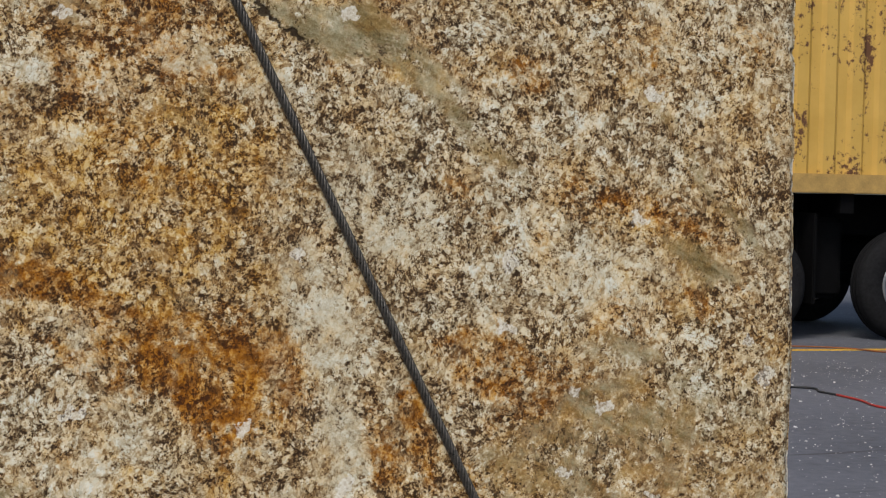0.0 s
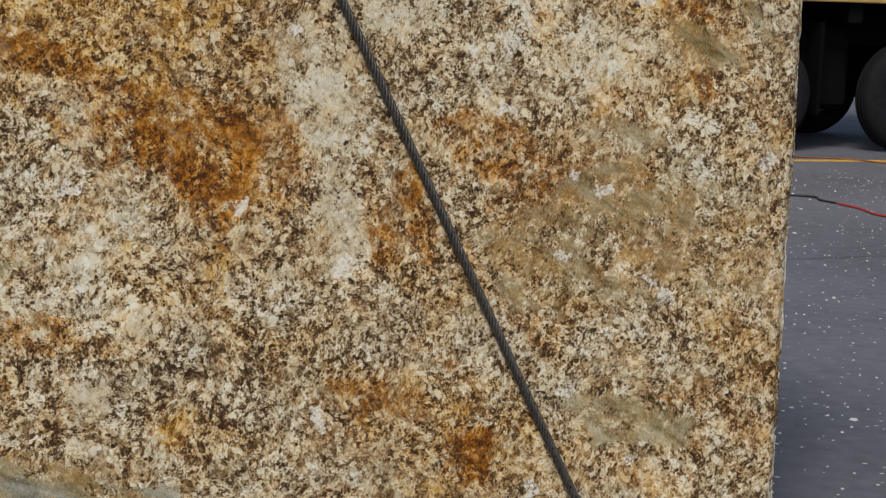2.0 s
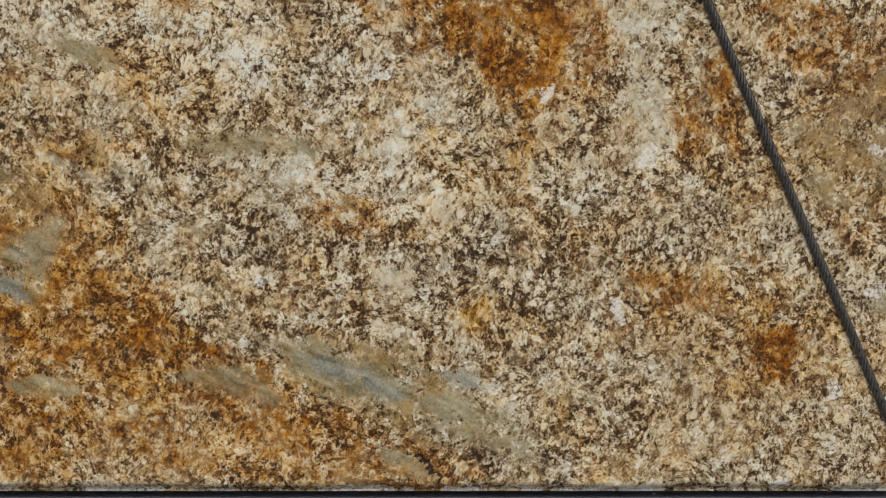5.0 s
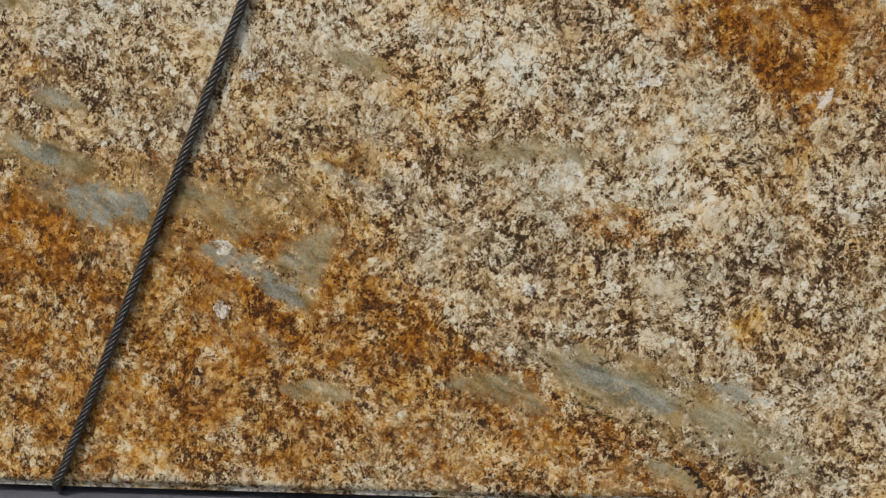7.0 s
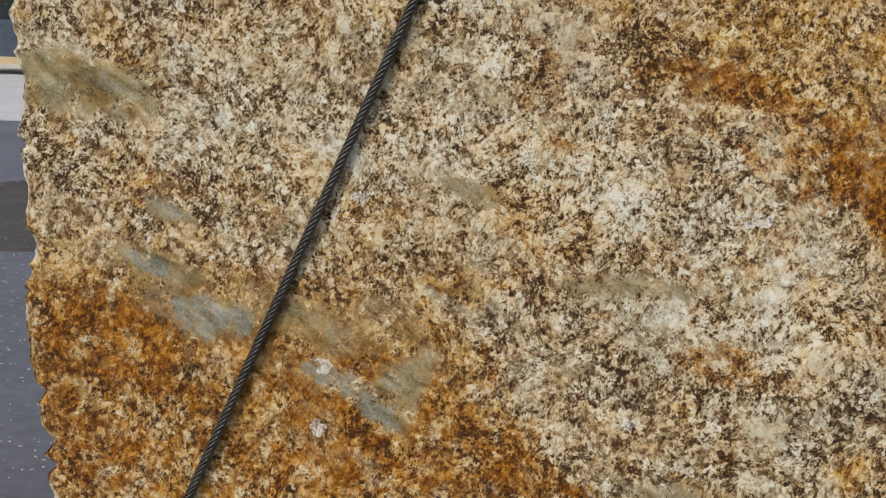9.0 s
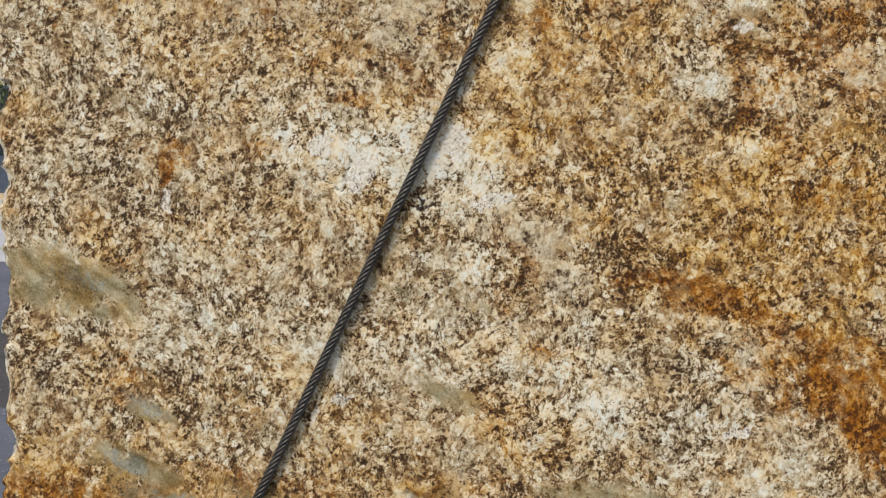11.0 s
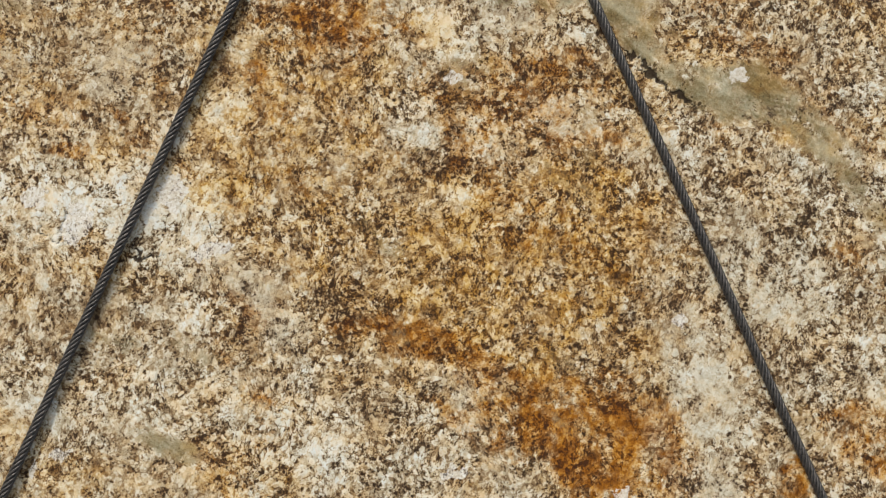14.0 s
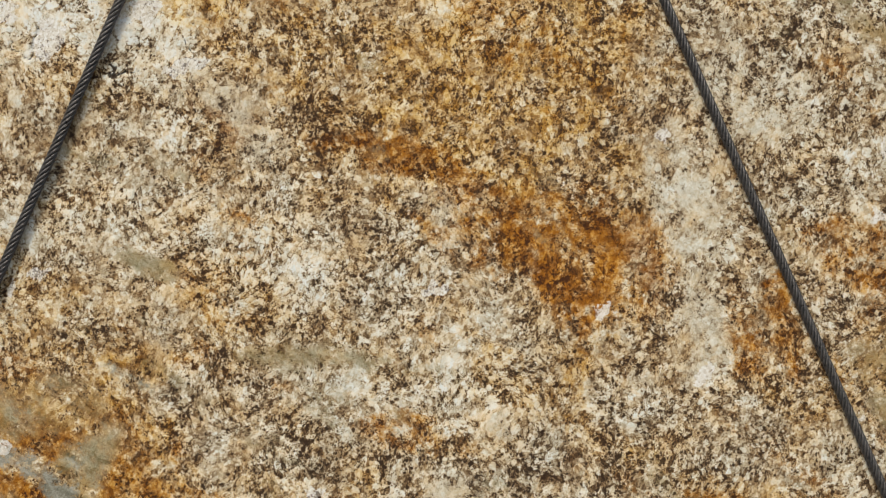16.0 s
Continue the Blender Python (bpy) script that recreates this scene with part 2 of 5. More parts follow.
def yellow_paint():
    p = Mat("yellow_container_paint", 0.45)
    n1, n2 = p.noise(2.2, 5.0, 0.6), p.noise(22, 4.0, 0.65)
    c = p.mix(p.map(n1, 0.3, 0.7), (0.56, 0.34, 0.065), (0.68, 0.43, 0.10))
    drip = p.noise(5.0, 4.0, 0.65, p.stretch((1.0, 1.0, 3.2)))
    r = p.map(p.math("ADD", p.math("MULTIPLY", drip, 0.6), p.math("MULTIPLY", n2, 0.4)), 0.543, 0.59)
    c = p.mix(r, c, (0.13, 0.055, 0.022))
    p.bump(p.math("SUBTRACT", n1, r), 0.2, 0.002)
    return p.done(c, p.map(r, 0, 1, 0.42, 0.85))


def leaf_mat(name, a, b):
    p = Mat(name, 0.6)
    g = p.t.nodes.new("ShaderNodeNewGeometry")
    return p.done(p.mix(g.outputs["Random Per Island"], a, b))


def bark_mat(name, a, b):
    p = Mat(name, 0.9)
    n = p.noise(9, 4.0, 0.65, p.stretch((1, 1, 4)))
    p.bump(n, 0.8, 0.02)
    return p.done(p.mix(p.map(n, 0.35, 0.65), a, b))


GRANITE = granite()
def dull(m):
    """Takes most of the sheen off a surface, so that it stays dark under the sun."""
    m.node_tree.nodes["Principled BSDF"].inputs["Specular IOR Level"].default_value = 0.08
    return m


STEEL = plain("oiled_steel_wire", (0.088, 0.079, 0.068), 0.34, 0.5, 0.5, 160, 0.3)
ASPHALT = asphalt_mat("asphalt", (0.066, 0.069, 0.082), (0.170, 0.175, 0.200), (0.55, 0.55, 0.54))
SOIL = asphalt_mat("worn_dirt_strip", (0.030, 0.026, 0.024), (0.105, 0.090, 0.080), (0.6, 0.6, 0.58))
CONCRETE = plain("pale_concrete", (0.52, 0.51, 0.50), 0.9, 0, 0.12, 2.0, 0.3)
YELLOW = yellow_paint()
RAIL = plain("faded_yellow_steel", (0.46, 0.29, 0.085), 0.55, 0, 0.2, 9, 0.2)
# the shade beneath the container is put into this near-black colour
BLACK = dull(plain("shade_black_chassis_steel", (0.004, 0.004, 0.0045), 0.85, 0.0, 0.4, 12, 0.3))
RUBBER = dull(plain("tyre_rubber", (0.016, 0.016, 0.017), 0.85, 0, 0.35, 30, 0.4))
RIMSTEEL = plain("dull_rim_steel", (0.24, 0.25, 0.26), 0.45, 0.6, 0.2, 25, 0.2)
CHIP = plain("stone_chips", (0.55, 0.54, 0.52), 0.9, 0, 0.3, 60, 0.3)
REDCORD = plain("red_rubber_cord", (0.42, 0.035, 0.025), 0.5, 0, 0.3, 12, 0.1)
BLACKCORD = plain("black_rubber_cord", (0.018, 0.018, 0.02), 0.55, 0, 0.3, 30, 0.1)
YELLOWLINE = plain("yellow_road_paint", (0.62, 0.36, 0.045), 0.8, 0, 0.3, 20, 0.2)
ORANGECORD = plain("orange_cord", (0.26, 0.085, 0.025), 0.6, 0, 0.3, 12, 0.1)
WHITEVAN = plain("white_vehicle_paint", (0.80, 0.81, 0.82), 0.35, 0, 0.04, 3, 0.03)
GLASSDARK = plain("dark_tinted_glass", (0.02, 0.025, 0.03), 0.12, 0, 0.2, 3, 0.0)
BEIGE = plain("beige_render", (0.60, 0.47, 0.29), 0.9, 0, 0.1, 6, 0.3)
BLUEGREY = plain("blue_grey_steel", (0.07, 0.09, 0.12), 0.5, 0.2, 0.3, 8, 0.2)
LETTER = plain("black_lettering", (0.025, 0.020, 0.016), 0.6, 0, 0.2, 20, 0.05)
PINEBARK = bark_mat("pine_bark", (0.06, 0.035, 0.026), (0.20, 0.11, 0.075))
PALEBARK = bark_mat("pale_bark", (0.30, 0.23, 0.15), (0.45, 0.36, 0.25))
NEEDLES = leaf_mat("pine_needles", (0.012, 0.035, 0.012), (0.05, 0.10, 0.035))
LEAVES = leaf_mat("hedge_leaves", (0.008, 0.020, 0.004), (0.075, 0.135, 0.022))


# ---- mesh helpers ----
def mesh_object(name, bm, material, parent=None, label=""):
    me = bpy.data.meshes.new(name)
    bm.to_mesh(me)
    bm.free()
    me.materials.append(material)
    ob = new(name, me)
    if parent:
        ob.parent = parent
    return tagged(ob, label)


def part(name, bm, material, parent, label=""):
    return mesh_object(name, bm, material, parent, label)


def box(bm, x0, y0, z0, x1, y1, z1, bevel=0.0):
    got = bmesh.ops.create_cube(bm, size=1)["verts"]
    bmesh.ops.transform(bm, verts=got, matrix=Matrix.LocRotScale(((x0 + x1) / 2, (y0 + y1) / 2, (z0 + z1) / 2), None, (abs(x1 - x0), abs(y1 - y0), abs(z1 - z0))))
    if bevel:
        edges = list({e for v in got for e in v.link_edges})
        bmesh.ops.bevel(bm, geom=edges, offset=bevel, segments=2, affect="EDGES")
    return bm


def boxed(*a, bevel=0.0):
    return box(bmesh.new(), *a, bevel=bevel)


def tube(bm, pts, radius, sides=8, closed=True):
    """A tube along pts; radius is one number or one for each point."""
    pts = [Vector(p) for p in pts]
    rings, side = [], None
    for i, p in enumerate(pts):
        d = (pts[min(i + 1, len(pts) - 1)] - pts[max(i - 1, 0)]).normalized()
        if side is None:
            side = d.orthogonal().normalized()
        side = (side - d * side.dot(d)).normalized()
        up = d.cross(side)
        r = radius[i] if isinstance(radius, (list, tuple)) else radius
        rings.append([bm.verts.new(p + (side * math.cos(a) + up * math.sin(a)) * r) for a in (2 * math.pi * k / sides for k in range(sides))])
    for a, b in zip(rings, rings[1:]):
        for k in range(sides):
            f = bm.faces.new((a[k], a[(k + 1) % sides], b[(k + 1) % sides], b[k]))
            f.smooth = True
    if closed:
        bm.faces.new(rings[0][::-1]), bm.faces.new(rings[-1])
    return bm


def turned(bm, profile, steps=48, axis_at=(0, 0, 0)):
    """A solid of revolution round the y axis; profile: (y, radius)."""
    o = Vector(axis_at)
    rings = []
    for y, r in profile:
        rings.append([bm.verts.new(o + Vector((r * math.cos(a), y, r * math.sin(a)))) for a in (2 * math.pi * k / steps for k in range(steps))])
    for a, b in zip(rings, rings[1:]):
        for k in range(steps):
            f = bm.faces.new((a[k], b[k], b[(k + 1) % steps], a[(k + 1) % steps]))
            f.smooth = True
    bmesh.ops.recalc_face_normals(bm, faces=bm.faces)
    return bm


def thing(name, label, category, at=(0, 0, 0), group="", kind=""):
    e = new(name)
    e.location = at
    return tagged(e, label, category, group, kind)


# ---- ground ----
def slab_of(name, material, corners, top, thick):
    bm = bmesh.new()
    hi = [bm.verts.new((x, y, top)) for x, y in corners]
    lo = [bm.verts.new((x, y, top - thick)) for x, y in corners]
    bm.faces.new(hi), bm.faces.new(lo[::-1])
    for i in range(len(hi)):
        j = (i + 1) % len(hi)
        bm.faces.new((hi[j], hi[i], lo[i], lo[j]))
    bmesh.ops.recalc_face_normals(bm, faces=bm.faces)
    return mesh_object(name, bm, material)


tagged(slab_of("ground", ASPHALT, [(-900, -900), (900, -900), (900, 900), (-900, 900)], 0.0, 0.2), "worn grey asphalt yard littered with pale stone chips", "ground", kind="structure")
tagged(slab_of("pavement", CONCRETE, [(-60, 13.6), (-4.2, 14.4), (-5.0, 70), (-60, 70)], 0.012, 0.1), "pale sunlit concrete apron beyond the asphalt", "pavement", kind="structure")


def dirt_strip():
    """A low uneven strip of dirt and broken asphalt that crosses the yard."""
    rnd = random.Random(12)
    bm = bmesh.new()
    rows = []
    for i in range(161):
        x = -14 + 12.6 * i / 160
        near, far = 3.4 + (x + 14) * 0.245, 6.25 + (x + 14) * 0.262
        near += 0.10 * noise.noise((x * 2.1, 0, 3)) + 0.03 * noise.noise((x * 9, 0, 5))
        far += 0.12 * noise.noise((x * 1.7, 4, 3)) + 0.05 * noise.noise((x * 8, 4, 5))
        row = []
        for k in range(25):
            f = k / 24
            y = near + (far - near) * f
            h = 0.004 + 0.030 * min(1, f * 8, (1 - f) * 14) * (0.6 + 0.7 * noise.noise((x * 3, y * 3, 1))) + (0.035 if 0.86 < f < 0.97 else 0) * (0.5 + noise.noise((x * 5, y, 7)))
            row.append(bm.verts.new((x, y, max(0.003, h) if 0 < k < 24 else -0.01)))
        rows.append(row)
    for p, q in zip(rows, rows[1:]):
        for k in range(24):
            bm.faces.new((p[k], q[k], q[k + 1], p[k + 1])).smooth = True
    tagged(mesh_object("dirt_strip", bm, SOIL), "dark worn strip of dirt and broken asphalt across the yard", "dirt strip", kind="structure")


dirt_strip()


# ---- the granite block ----
def lattice(shape_x, shape_z, seed):
    r = np.random.RandomState(seed)
    return r.rand(shape_z, shape_x)


def field(x, z, scale, seed, octaves=4, gain=0.55):
    """Smooth fractal noise of x and z, about 0 to 1."""
    total, amp, weight = np.zeros_like(x), 1.0, 0.0
    for o in range(octaves):
        tab = lattice(64, 64, seed * 13 + o)
        u, w = x * scale + 17.3 * o + 100, z * scale + 7.1 * o + 100
        iu, iw = np.floor(u).astype(int), np.floor(w).astype(int)
        fu, fw = u - iu, w - iw
        fu, fw = fu * fu * (3 - 2 * fu), fw * fw * (3 - 2 * fw)
        a, b = tab[iw % 64, iu % 64], tab[iw % 64, (iu + 1) % 64]
        c, d = tab[(iw + 1) % 64, iu % 64], tab[(iw + 1) % 64, (iu + 1) % 64]
        total += amp * ((a * (1 - fu) + b * fu) * (1 - fw) + (c * (1 - fu) + d * fu) * fw)
        weight += amp
        amp, scale = amp * gain, scale * 2.07
    return total / weight


LEAN_BACK = -4.2
BLOCK = pose(0, 1.75, 0.022, LEAN_BACK)
DEPTH = 1.25
NX, NZ = 880, 528
gu, gv = np.meshgrid(np.linspace(0, 1, NX), np.linspace(0, 1, NZ))


def chips(s, scale, seed, depth, cut=0.55):
    """Broken-out scallops along an edge."""
    n = field(s, s * 0 + 3.3, scale, seed, 3)
    return depth * np.clip((n - cut) / (1 - cut), 0, 1) ** 0.6


edge_z = gv * 1.85
left = np.interp(edge_z, [0.0, 0.12, 0.3, 0.45, 0.6, 0.9, 1.1, 1.25, 1.45, 1.85], [-1.752, -1.760, -1.764, -1.790, -1.808, -1.822, -1.843, -1.856, -1.868, -1.895])
left = left - 0.008 + 0.018 * (field(edge_z, edge_z * 0, 17, 5, 3) - 0.5) + chips(edge_z, 13, 8, 0.028, 0.58)
for nz, nw, nd in ((0.985, 0.012, 0.012), (0.87, 0.03, 0.008), (0.70, 0.016, 0.010), (0.43, 0.018, 0.016), (0.275, 0.014, 0.018), (0.135, 0.015, 0.018), (1.21, 0.02, 0.009), (1.40, 0.02, 0.008)):
    left = left + nd * np.exp(-((edge_z - nz) / nw) ** 4)
right = np.interp(edge_z, [0.0, 0.02, 0.04, 0.3, 0.45, 0.75, 1.0, 1.4, 1.85], [1.118, 1.152, 1.172, 1.181, 1.186, 1.192, 1.203, 1.209, 1.214])
right = right - 0.007 * field(edge_z, edge_z * 0, 30, 6, 3) - chips(edge_z, 13, 9, 0.012, 0.66)
face_x = left + (right - left) * gu
top = np.interp(face_x, [-1.9, -1.76, -1.65, -1.62, -1.50, -1.44, -1.28, -1.25, -1.12, -0.97, -0.75, -0.66, -0.57, -0.40, -0.24, -0.12, 0.05, 0.3, 1.22], [1.752, 1.764, 1.768, 1.782, 1.778, 1.792, 1.792, 1.804, 1.820, 1.817, 1.834, 1.829, 1.827, 1.836, 1.848, 1.848, 1.850, 1.849, 1.845])
top = top + 0.008 * (field(face_x, face_x * 0, 24, 11, 3) - 0.5) - chips(face_x, 9, 12, 0.013, 0.60)
for nx, nw, nd in ((-0.638, 0.016, 0.016), (-0.43, 0.020, 0.012), (-0.19, 0.022, 0.014), (-1.66, 0.03, 0.012), (-1.53, 0.013, 0.016), (-1.29, 0.013, 0.012), (-0.99, 0.03, 0.010)):
    top = top - nd * np.exp(-((face_x - nx) / nw) ** 4)
bottom = 0.004 * field(face_x, face_x * 0, 20, 14, 3)
face_z = bottom + (top - bottom) * gv

MASKS = {k: np.zeros_like(face_x) for k in ("rust", "ochre", "olive", "white", "dark", "line", "spot", "pale", "grey", "coarse")}
wx = face_x + 0.045 * (field(face_x, face_z, 14, 21, 5) - 0.5) + 0.030 * (field(face_x, face_z, 45, 22, 3) - 0.5)
wz = face_z + 0.045 * (field(face_x, face_z, 14, 23, 5) - 0.5) + 0.030 * (field(face_x, face_z, 45, 24, 3) - 0.5)
sx = face_x + 0.034 * (field(face_x, face_z, 60, 25, 3) - 0.5)
sz = face_z + 0.034 * (field(face_x, face_z, 60, 26, 3) - 0.5)
tx = face_x + 0.030 * (field(face_x, face_z, 26, 28, 4) - 0.5)
tz = face_z + 0.030 * (field(face_x, face_z, 26, 29, 4) - 0.5)
lace = field(face_x, face_z, 38, 27, 4)


def lay(kind, d, amount):
    """Lays a mineral where the signed distance d to its outline is below nought, with a frayed rim."""
    rim_width = 0.006 if kind == "line" else 0.050
    m = np.clip(0.5 - d / rim_width, 0, 1)
    m = m * m * (3 - 2 * m)
    if kind not in ("line", "spot"):
        m = m * np.clip(0.80 + 1.8 * (lace - 0.42), 0.45, 1.15)
    np.maximum(MASKS[kind], m * amount, out=MASKS[kind])


def vein(kind, x, z, a, b, turn, amount):
    """A mineral patch: an oval of half-axes a, b, turned."""
    a, b = max(a, 0.004), max(b, 0.0048)
    sway = min(1.0, max(b, 0.3 * a) / 0.07)
    px, pz = (sx, sz) if kind == "spot" else (face_x + (wx - face_x) * sway, face_z + (wz - face_z) * sway)
    c, s = math.cos(radians(turn)), math.sin(radians(turn))
    u, w = (px - x) * c + (pz - z) * s, -(px - x) * s + (pz - z) * c
    d = np.sqrt((u / a) ** 2 + (w / b) ** 2)
    if kind == "spot":
        np.maximum(MASKS[kind], np.clip((1.30 - d) / 0.5, 0, 1) * amount, out=MASKS[kind])
    else:
        m = np.clip((1.40 - d) / 0.75, 0, 1)
        m = m * m * (3 - 2 * m) * np.clip(0.75 + 2.2 * (lace - 0.40), 0.35, 1.2)
        np.maximum(MASKS[kind], m * amount, out=MASKS[kind])


def edge_distance(px, pz, pts):
    """Distance to a chain of points, and how far along it the nearest place lies, 0 to 1."""
    best, where = np.full_like(px, 9.0), np.zeros_like(px)
    for i, ((x0, z0), (x1, z1)) in enumerate(zip(pts, pts[1:])):
        ex, ez = x1 - x0, z1 - z0
        t = np.clip(((px - x0) * ex + (pz - z0) * ez) / (ex * ex + ez * ez + 1e-9), 0, 1)
        d = np.hypot(px - x0 - t * ex, pz - z0 - t * ez)
        where = np.where(d < best, (i + t) / (len(pts) - 1), where)
        best = np.minimum(best, d)
    return best, where


def near(pts):
    """The stretch of the face's grid round some points."""
    x, z = [p[0] for p in pts], [p[1] for p in pts]
    return (face_x > min(x) - 0.12) & (face_x < max(x) + 0.12) & (face_z > min(z) - 0.12) & (face_z < max(z) + 0.12)


def streak(kind, pts, width, amount):
    """A band or crack along a chain of points, tapering to both ends."""
    k = near(pts)
    px, pz = (sx[k], sz[k]) if kind == "line" else (tx[k], tz[k])
    d, where = edge_distance(px, pz, pts)
    taper = 0.35 + 0.65 * np.clip(4 * np.minimum(where, 1 - where) + 0.15, 0, 1)
    full = np.full_like(face_x, 9.0)
    full[k] = d - width * taper
    lay(kind, full, amount)


def patch(kind, pts, amount):
    """A mineral patch within a closed outline."""
    k = near(pts)
    px, pz = tx[k], tz[k]
    ring = pts + pts[:1]
    d, _ = edge_distance(px, pz, ring)
    inside = np.zeros(px.shape, bool)
    for (x0, z0), (x1, z1) in zip(ring, ring[1:]):
        inside ^= ((z0 > pz) != (z1 > pz)) & (px < (x1 - x0) * (pz - z0) / (z1 - z0 + 1e-12) + x0)
    full = np.full_like(face_x, 9.0)
    full[k] = np.where(inside, -d, d)
    lay(kind, full, amount)


vein("rust", -0.031, 0.938, 0.181, 0.125, -35, 0.54)
vein("dark", -0.031, 0.994, 0.066, 0.024, -10, 0.56)
vein("rust", -0.434, 1.104, 0.075, 0.023, 0, 0.42)
vein("ochre", -0.372, 1.215, 0.181, 0.139, -20, 0.49)
vein("ochre", -0.099, 1.106, 0.066, 0.143, 10, 0.49)
vein("ochre", -0.243, 1.256, 0.059, 0.017, -38, 0.63)
vein("rust", -0.145, 1.330, 0.242, 0.154, -20, 0.21)
vein("white", -0.114, 1.568, 0.077, 0.046, 10, 0.63)
vein("white", -0.268, 1.506, 0.088, 0.055, 0, 0.49)
vein("white", -0.439, 1.544, 0.047, 0.062, 0, 0.49)
vein("white", -0.320, 1.393, 0.064, 0.032, 0, 0.42)
vein("dark", -0.364, 1.491, 0.096, 0.080, -20, 0.49)
vein("dark", -0.126, 1.636, 0.088, 0.044, 0, 0.42)
vein("ochre", 0.310, 1.574, 0.108, 0.042, -30, 0.35)
vein("rust", 0.801, 1.292, 0.169, 0.031, -15, 0.36)
vein("dark", 0.942, 1.228, 0.104, 0.023, -42, 0.49)
vein("white", 0.288, 1.224, 0.156, 0.120, 0, 0.35)
vein("white", 0.776, 1.135, 0.215, 0.114, -15, 0.32)
vein("white", 0.150, 1.062, 0.108, 0.102, 0, 0.32)
vein("white", 0.675, 1.445, 0.089, 0.033, 0, 0.49)
vein("white", 0.151, 0.880, 0.032, 0.136, 15, 0.35)
vein("white", 0.197, 0.765, 0.058, 0.093, 0, 0.28)
vein("dark", 0.407, 1.074, 0.114, 0.060, -15, 0.35)
vein("rust", 0.553, 0.934, 0.180, 0.066, -15, 0.30)
vein("rust", 0.663, 0.803, 0.228, 0.076, -20, 0.24)
vein("rust", 0.314, 0.774, 0.058, 0.105, 10, 0.36)
vein("dark", 0.942, 1.088, 0.078, 0.085, -10, 0.42)
vein("rust", 0.626, 1.194, 0.022, 0.042, 0, 0.42)
vein("dark", 0.904, 1.440, 0.078, 0.023, -50, 0.35)
vein("white", 1.084, 0.747, 0.080, 0.073, 0, 0.28)
vein("white", 0.969, 1.650, 0.195, 0.078, 0, 0.24)
vein("white", 1.074, 1.482, 0.093, 0.080, 0, 0.24)
vein("dark", 0.601, 1.556, 0.049, 0.032, 0, 0.35)
vein("ochre", 0.551, 1.560, 0.123, 0.049, 0, 0.28)
vein("rust", 0.486, 0.306, 0.074, 0.084, 0, 0.54)
vein("dark", 0.449, 0.307, 0.020, 0.032, 0, 0.56)
vein("dark", 0.522, 0.306, 0.017, 0.037, 0, 0.49)
vein("rust", 0.314, 0.421, 0.117, 0.030, -20, 0.42)
vein("dark", -0.504, 0.533, 0.117, 0.048, -10, 0.42)
vein("dark", -0.278, 0.561, 0.160, 0.069, -10, 0.35)
vein("dark", -0.113, 0.499, 0.102, 0.068, 0, 0.24)
vein("ochre", -0.335, 0.278, 0.154, 0.010, -26, 0.49)
vein("rust", -0.488, 0.172, 0.171, 0.032, -28, 0.42)
vein("rust", -0.190, 0.071, 0.121, 0.033, -25, 0.36)
vein("white", 0.915, 0.225, 0.084, 0.047, 0, 0.49)
vein("white", 0.873, 0.050, 0.065, 0.044, 0, 0.49)
vein("rust", 0.998, 0.034, 0.100, 0.056, 0, 0.30)
vein("white", 0.202, 0.705, 0.041, 0.068, 10, 0.42)
vein("white", -0.169, 0.768, 0.099, 0.099, 0, 0.24)
vein("white", 0.809, 0.652, 0.033, 0.063, 0, 0.42)
vein("white", 0.151, 0.370, 0.040, 0.051, 0, 0.35)
vein("white", -0.290, 0.443, 0.060, 0.035, -20, 0.49)
vein("white", -0.343, 0.567, 0.032, 0.028, 0, 0.42)
vein("white", -0.503, 0.610, 0.064, 0.043, 0, 0.28)
vein("rust", -1.558, 0.516, 0.117, 0.099, -20, 0.60)
vein("rust", -1.172, 0.417, 0.132, 0.036, -35, 0.60)
vein("rust", -1.033, 0.326, 0.136, 0.029, -38, 0.60)
vein("dark", -1.010, 0.321, 0.093, 0.011, -40, 0.63)
vein("rust", -0.986, 0.374, 0.016, 0.070, 0, 0.48)
vein("rust", -0.802, 0.313, 0.159, 0.039, -8, 0.48)
vein("rust", -1.355, 0.201, 0.204, 0.120, -20, 0.36)
vein("rust", -1.083, 0.160, 0.175, 0.082, -10, 0.36)
vein("rust", -1.578, 0.339, 0.108, 0.084, -30, 0.36)
vein("ochre", -1.587, 0.135, 0.144, 0.096, -20, 0.42)
vein("ochre", -1.074, 0.648, 0.152, 0.070, -10, 0.35)
vein("ochre", -0.835, 0.526, 0.029, 0.079, 15, 0.56)
vein("ochre", -0.983, 0.592, 0.125, 0.045, 30, 0.28)
vein("white", -1.186, 0.300, 0.035, 0.070, 0, 0.42)
vein("white", -1.396, 0.079, 0.052, 0.035, -10, 0.49)
vein("white", -1.154, 0.164, 0.040, 0.021, -30, 0.42)
vein("white", -0.619, 0.101, 0.102, 0.039, 0, 0.42)
vein("white", -0.861, 0.165, 0.047, 0.030, 0, 0.35)
vein("ochre", -0.913, 0.689, 0.102, 0.027, 10, 0.35)
vein("white", -0.711, 0.785, 0.249, 0.136, -10, 0.21)
vein("ochre", -1.588, 1.065, 0.072, 0.014, -40, 0.42)
vein("dark", -0.539, 1.104, 0.050, 0.029, -20, 0.70)
vein("dark", -0.497, 1.132, 0.064, 0.015, -10, 0.56)
vein("ochre", -0.206, 1.211, 0.149, 0.085, -10, 0.42)
vein("rust", -0.190, 0.967, 0.124, 0.103, -20, 0.36)
vein("white", -0.848, 1.153, 0.026, 0.040, 25, 0.63)
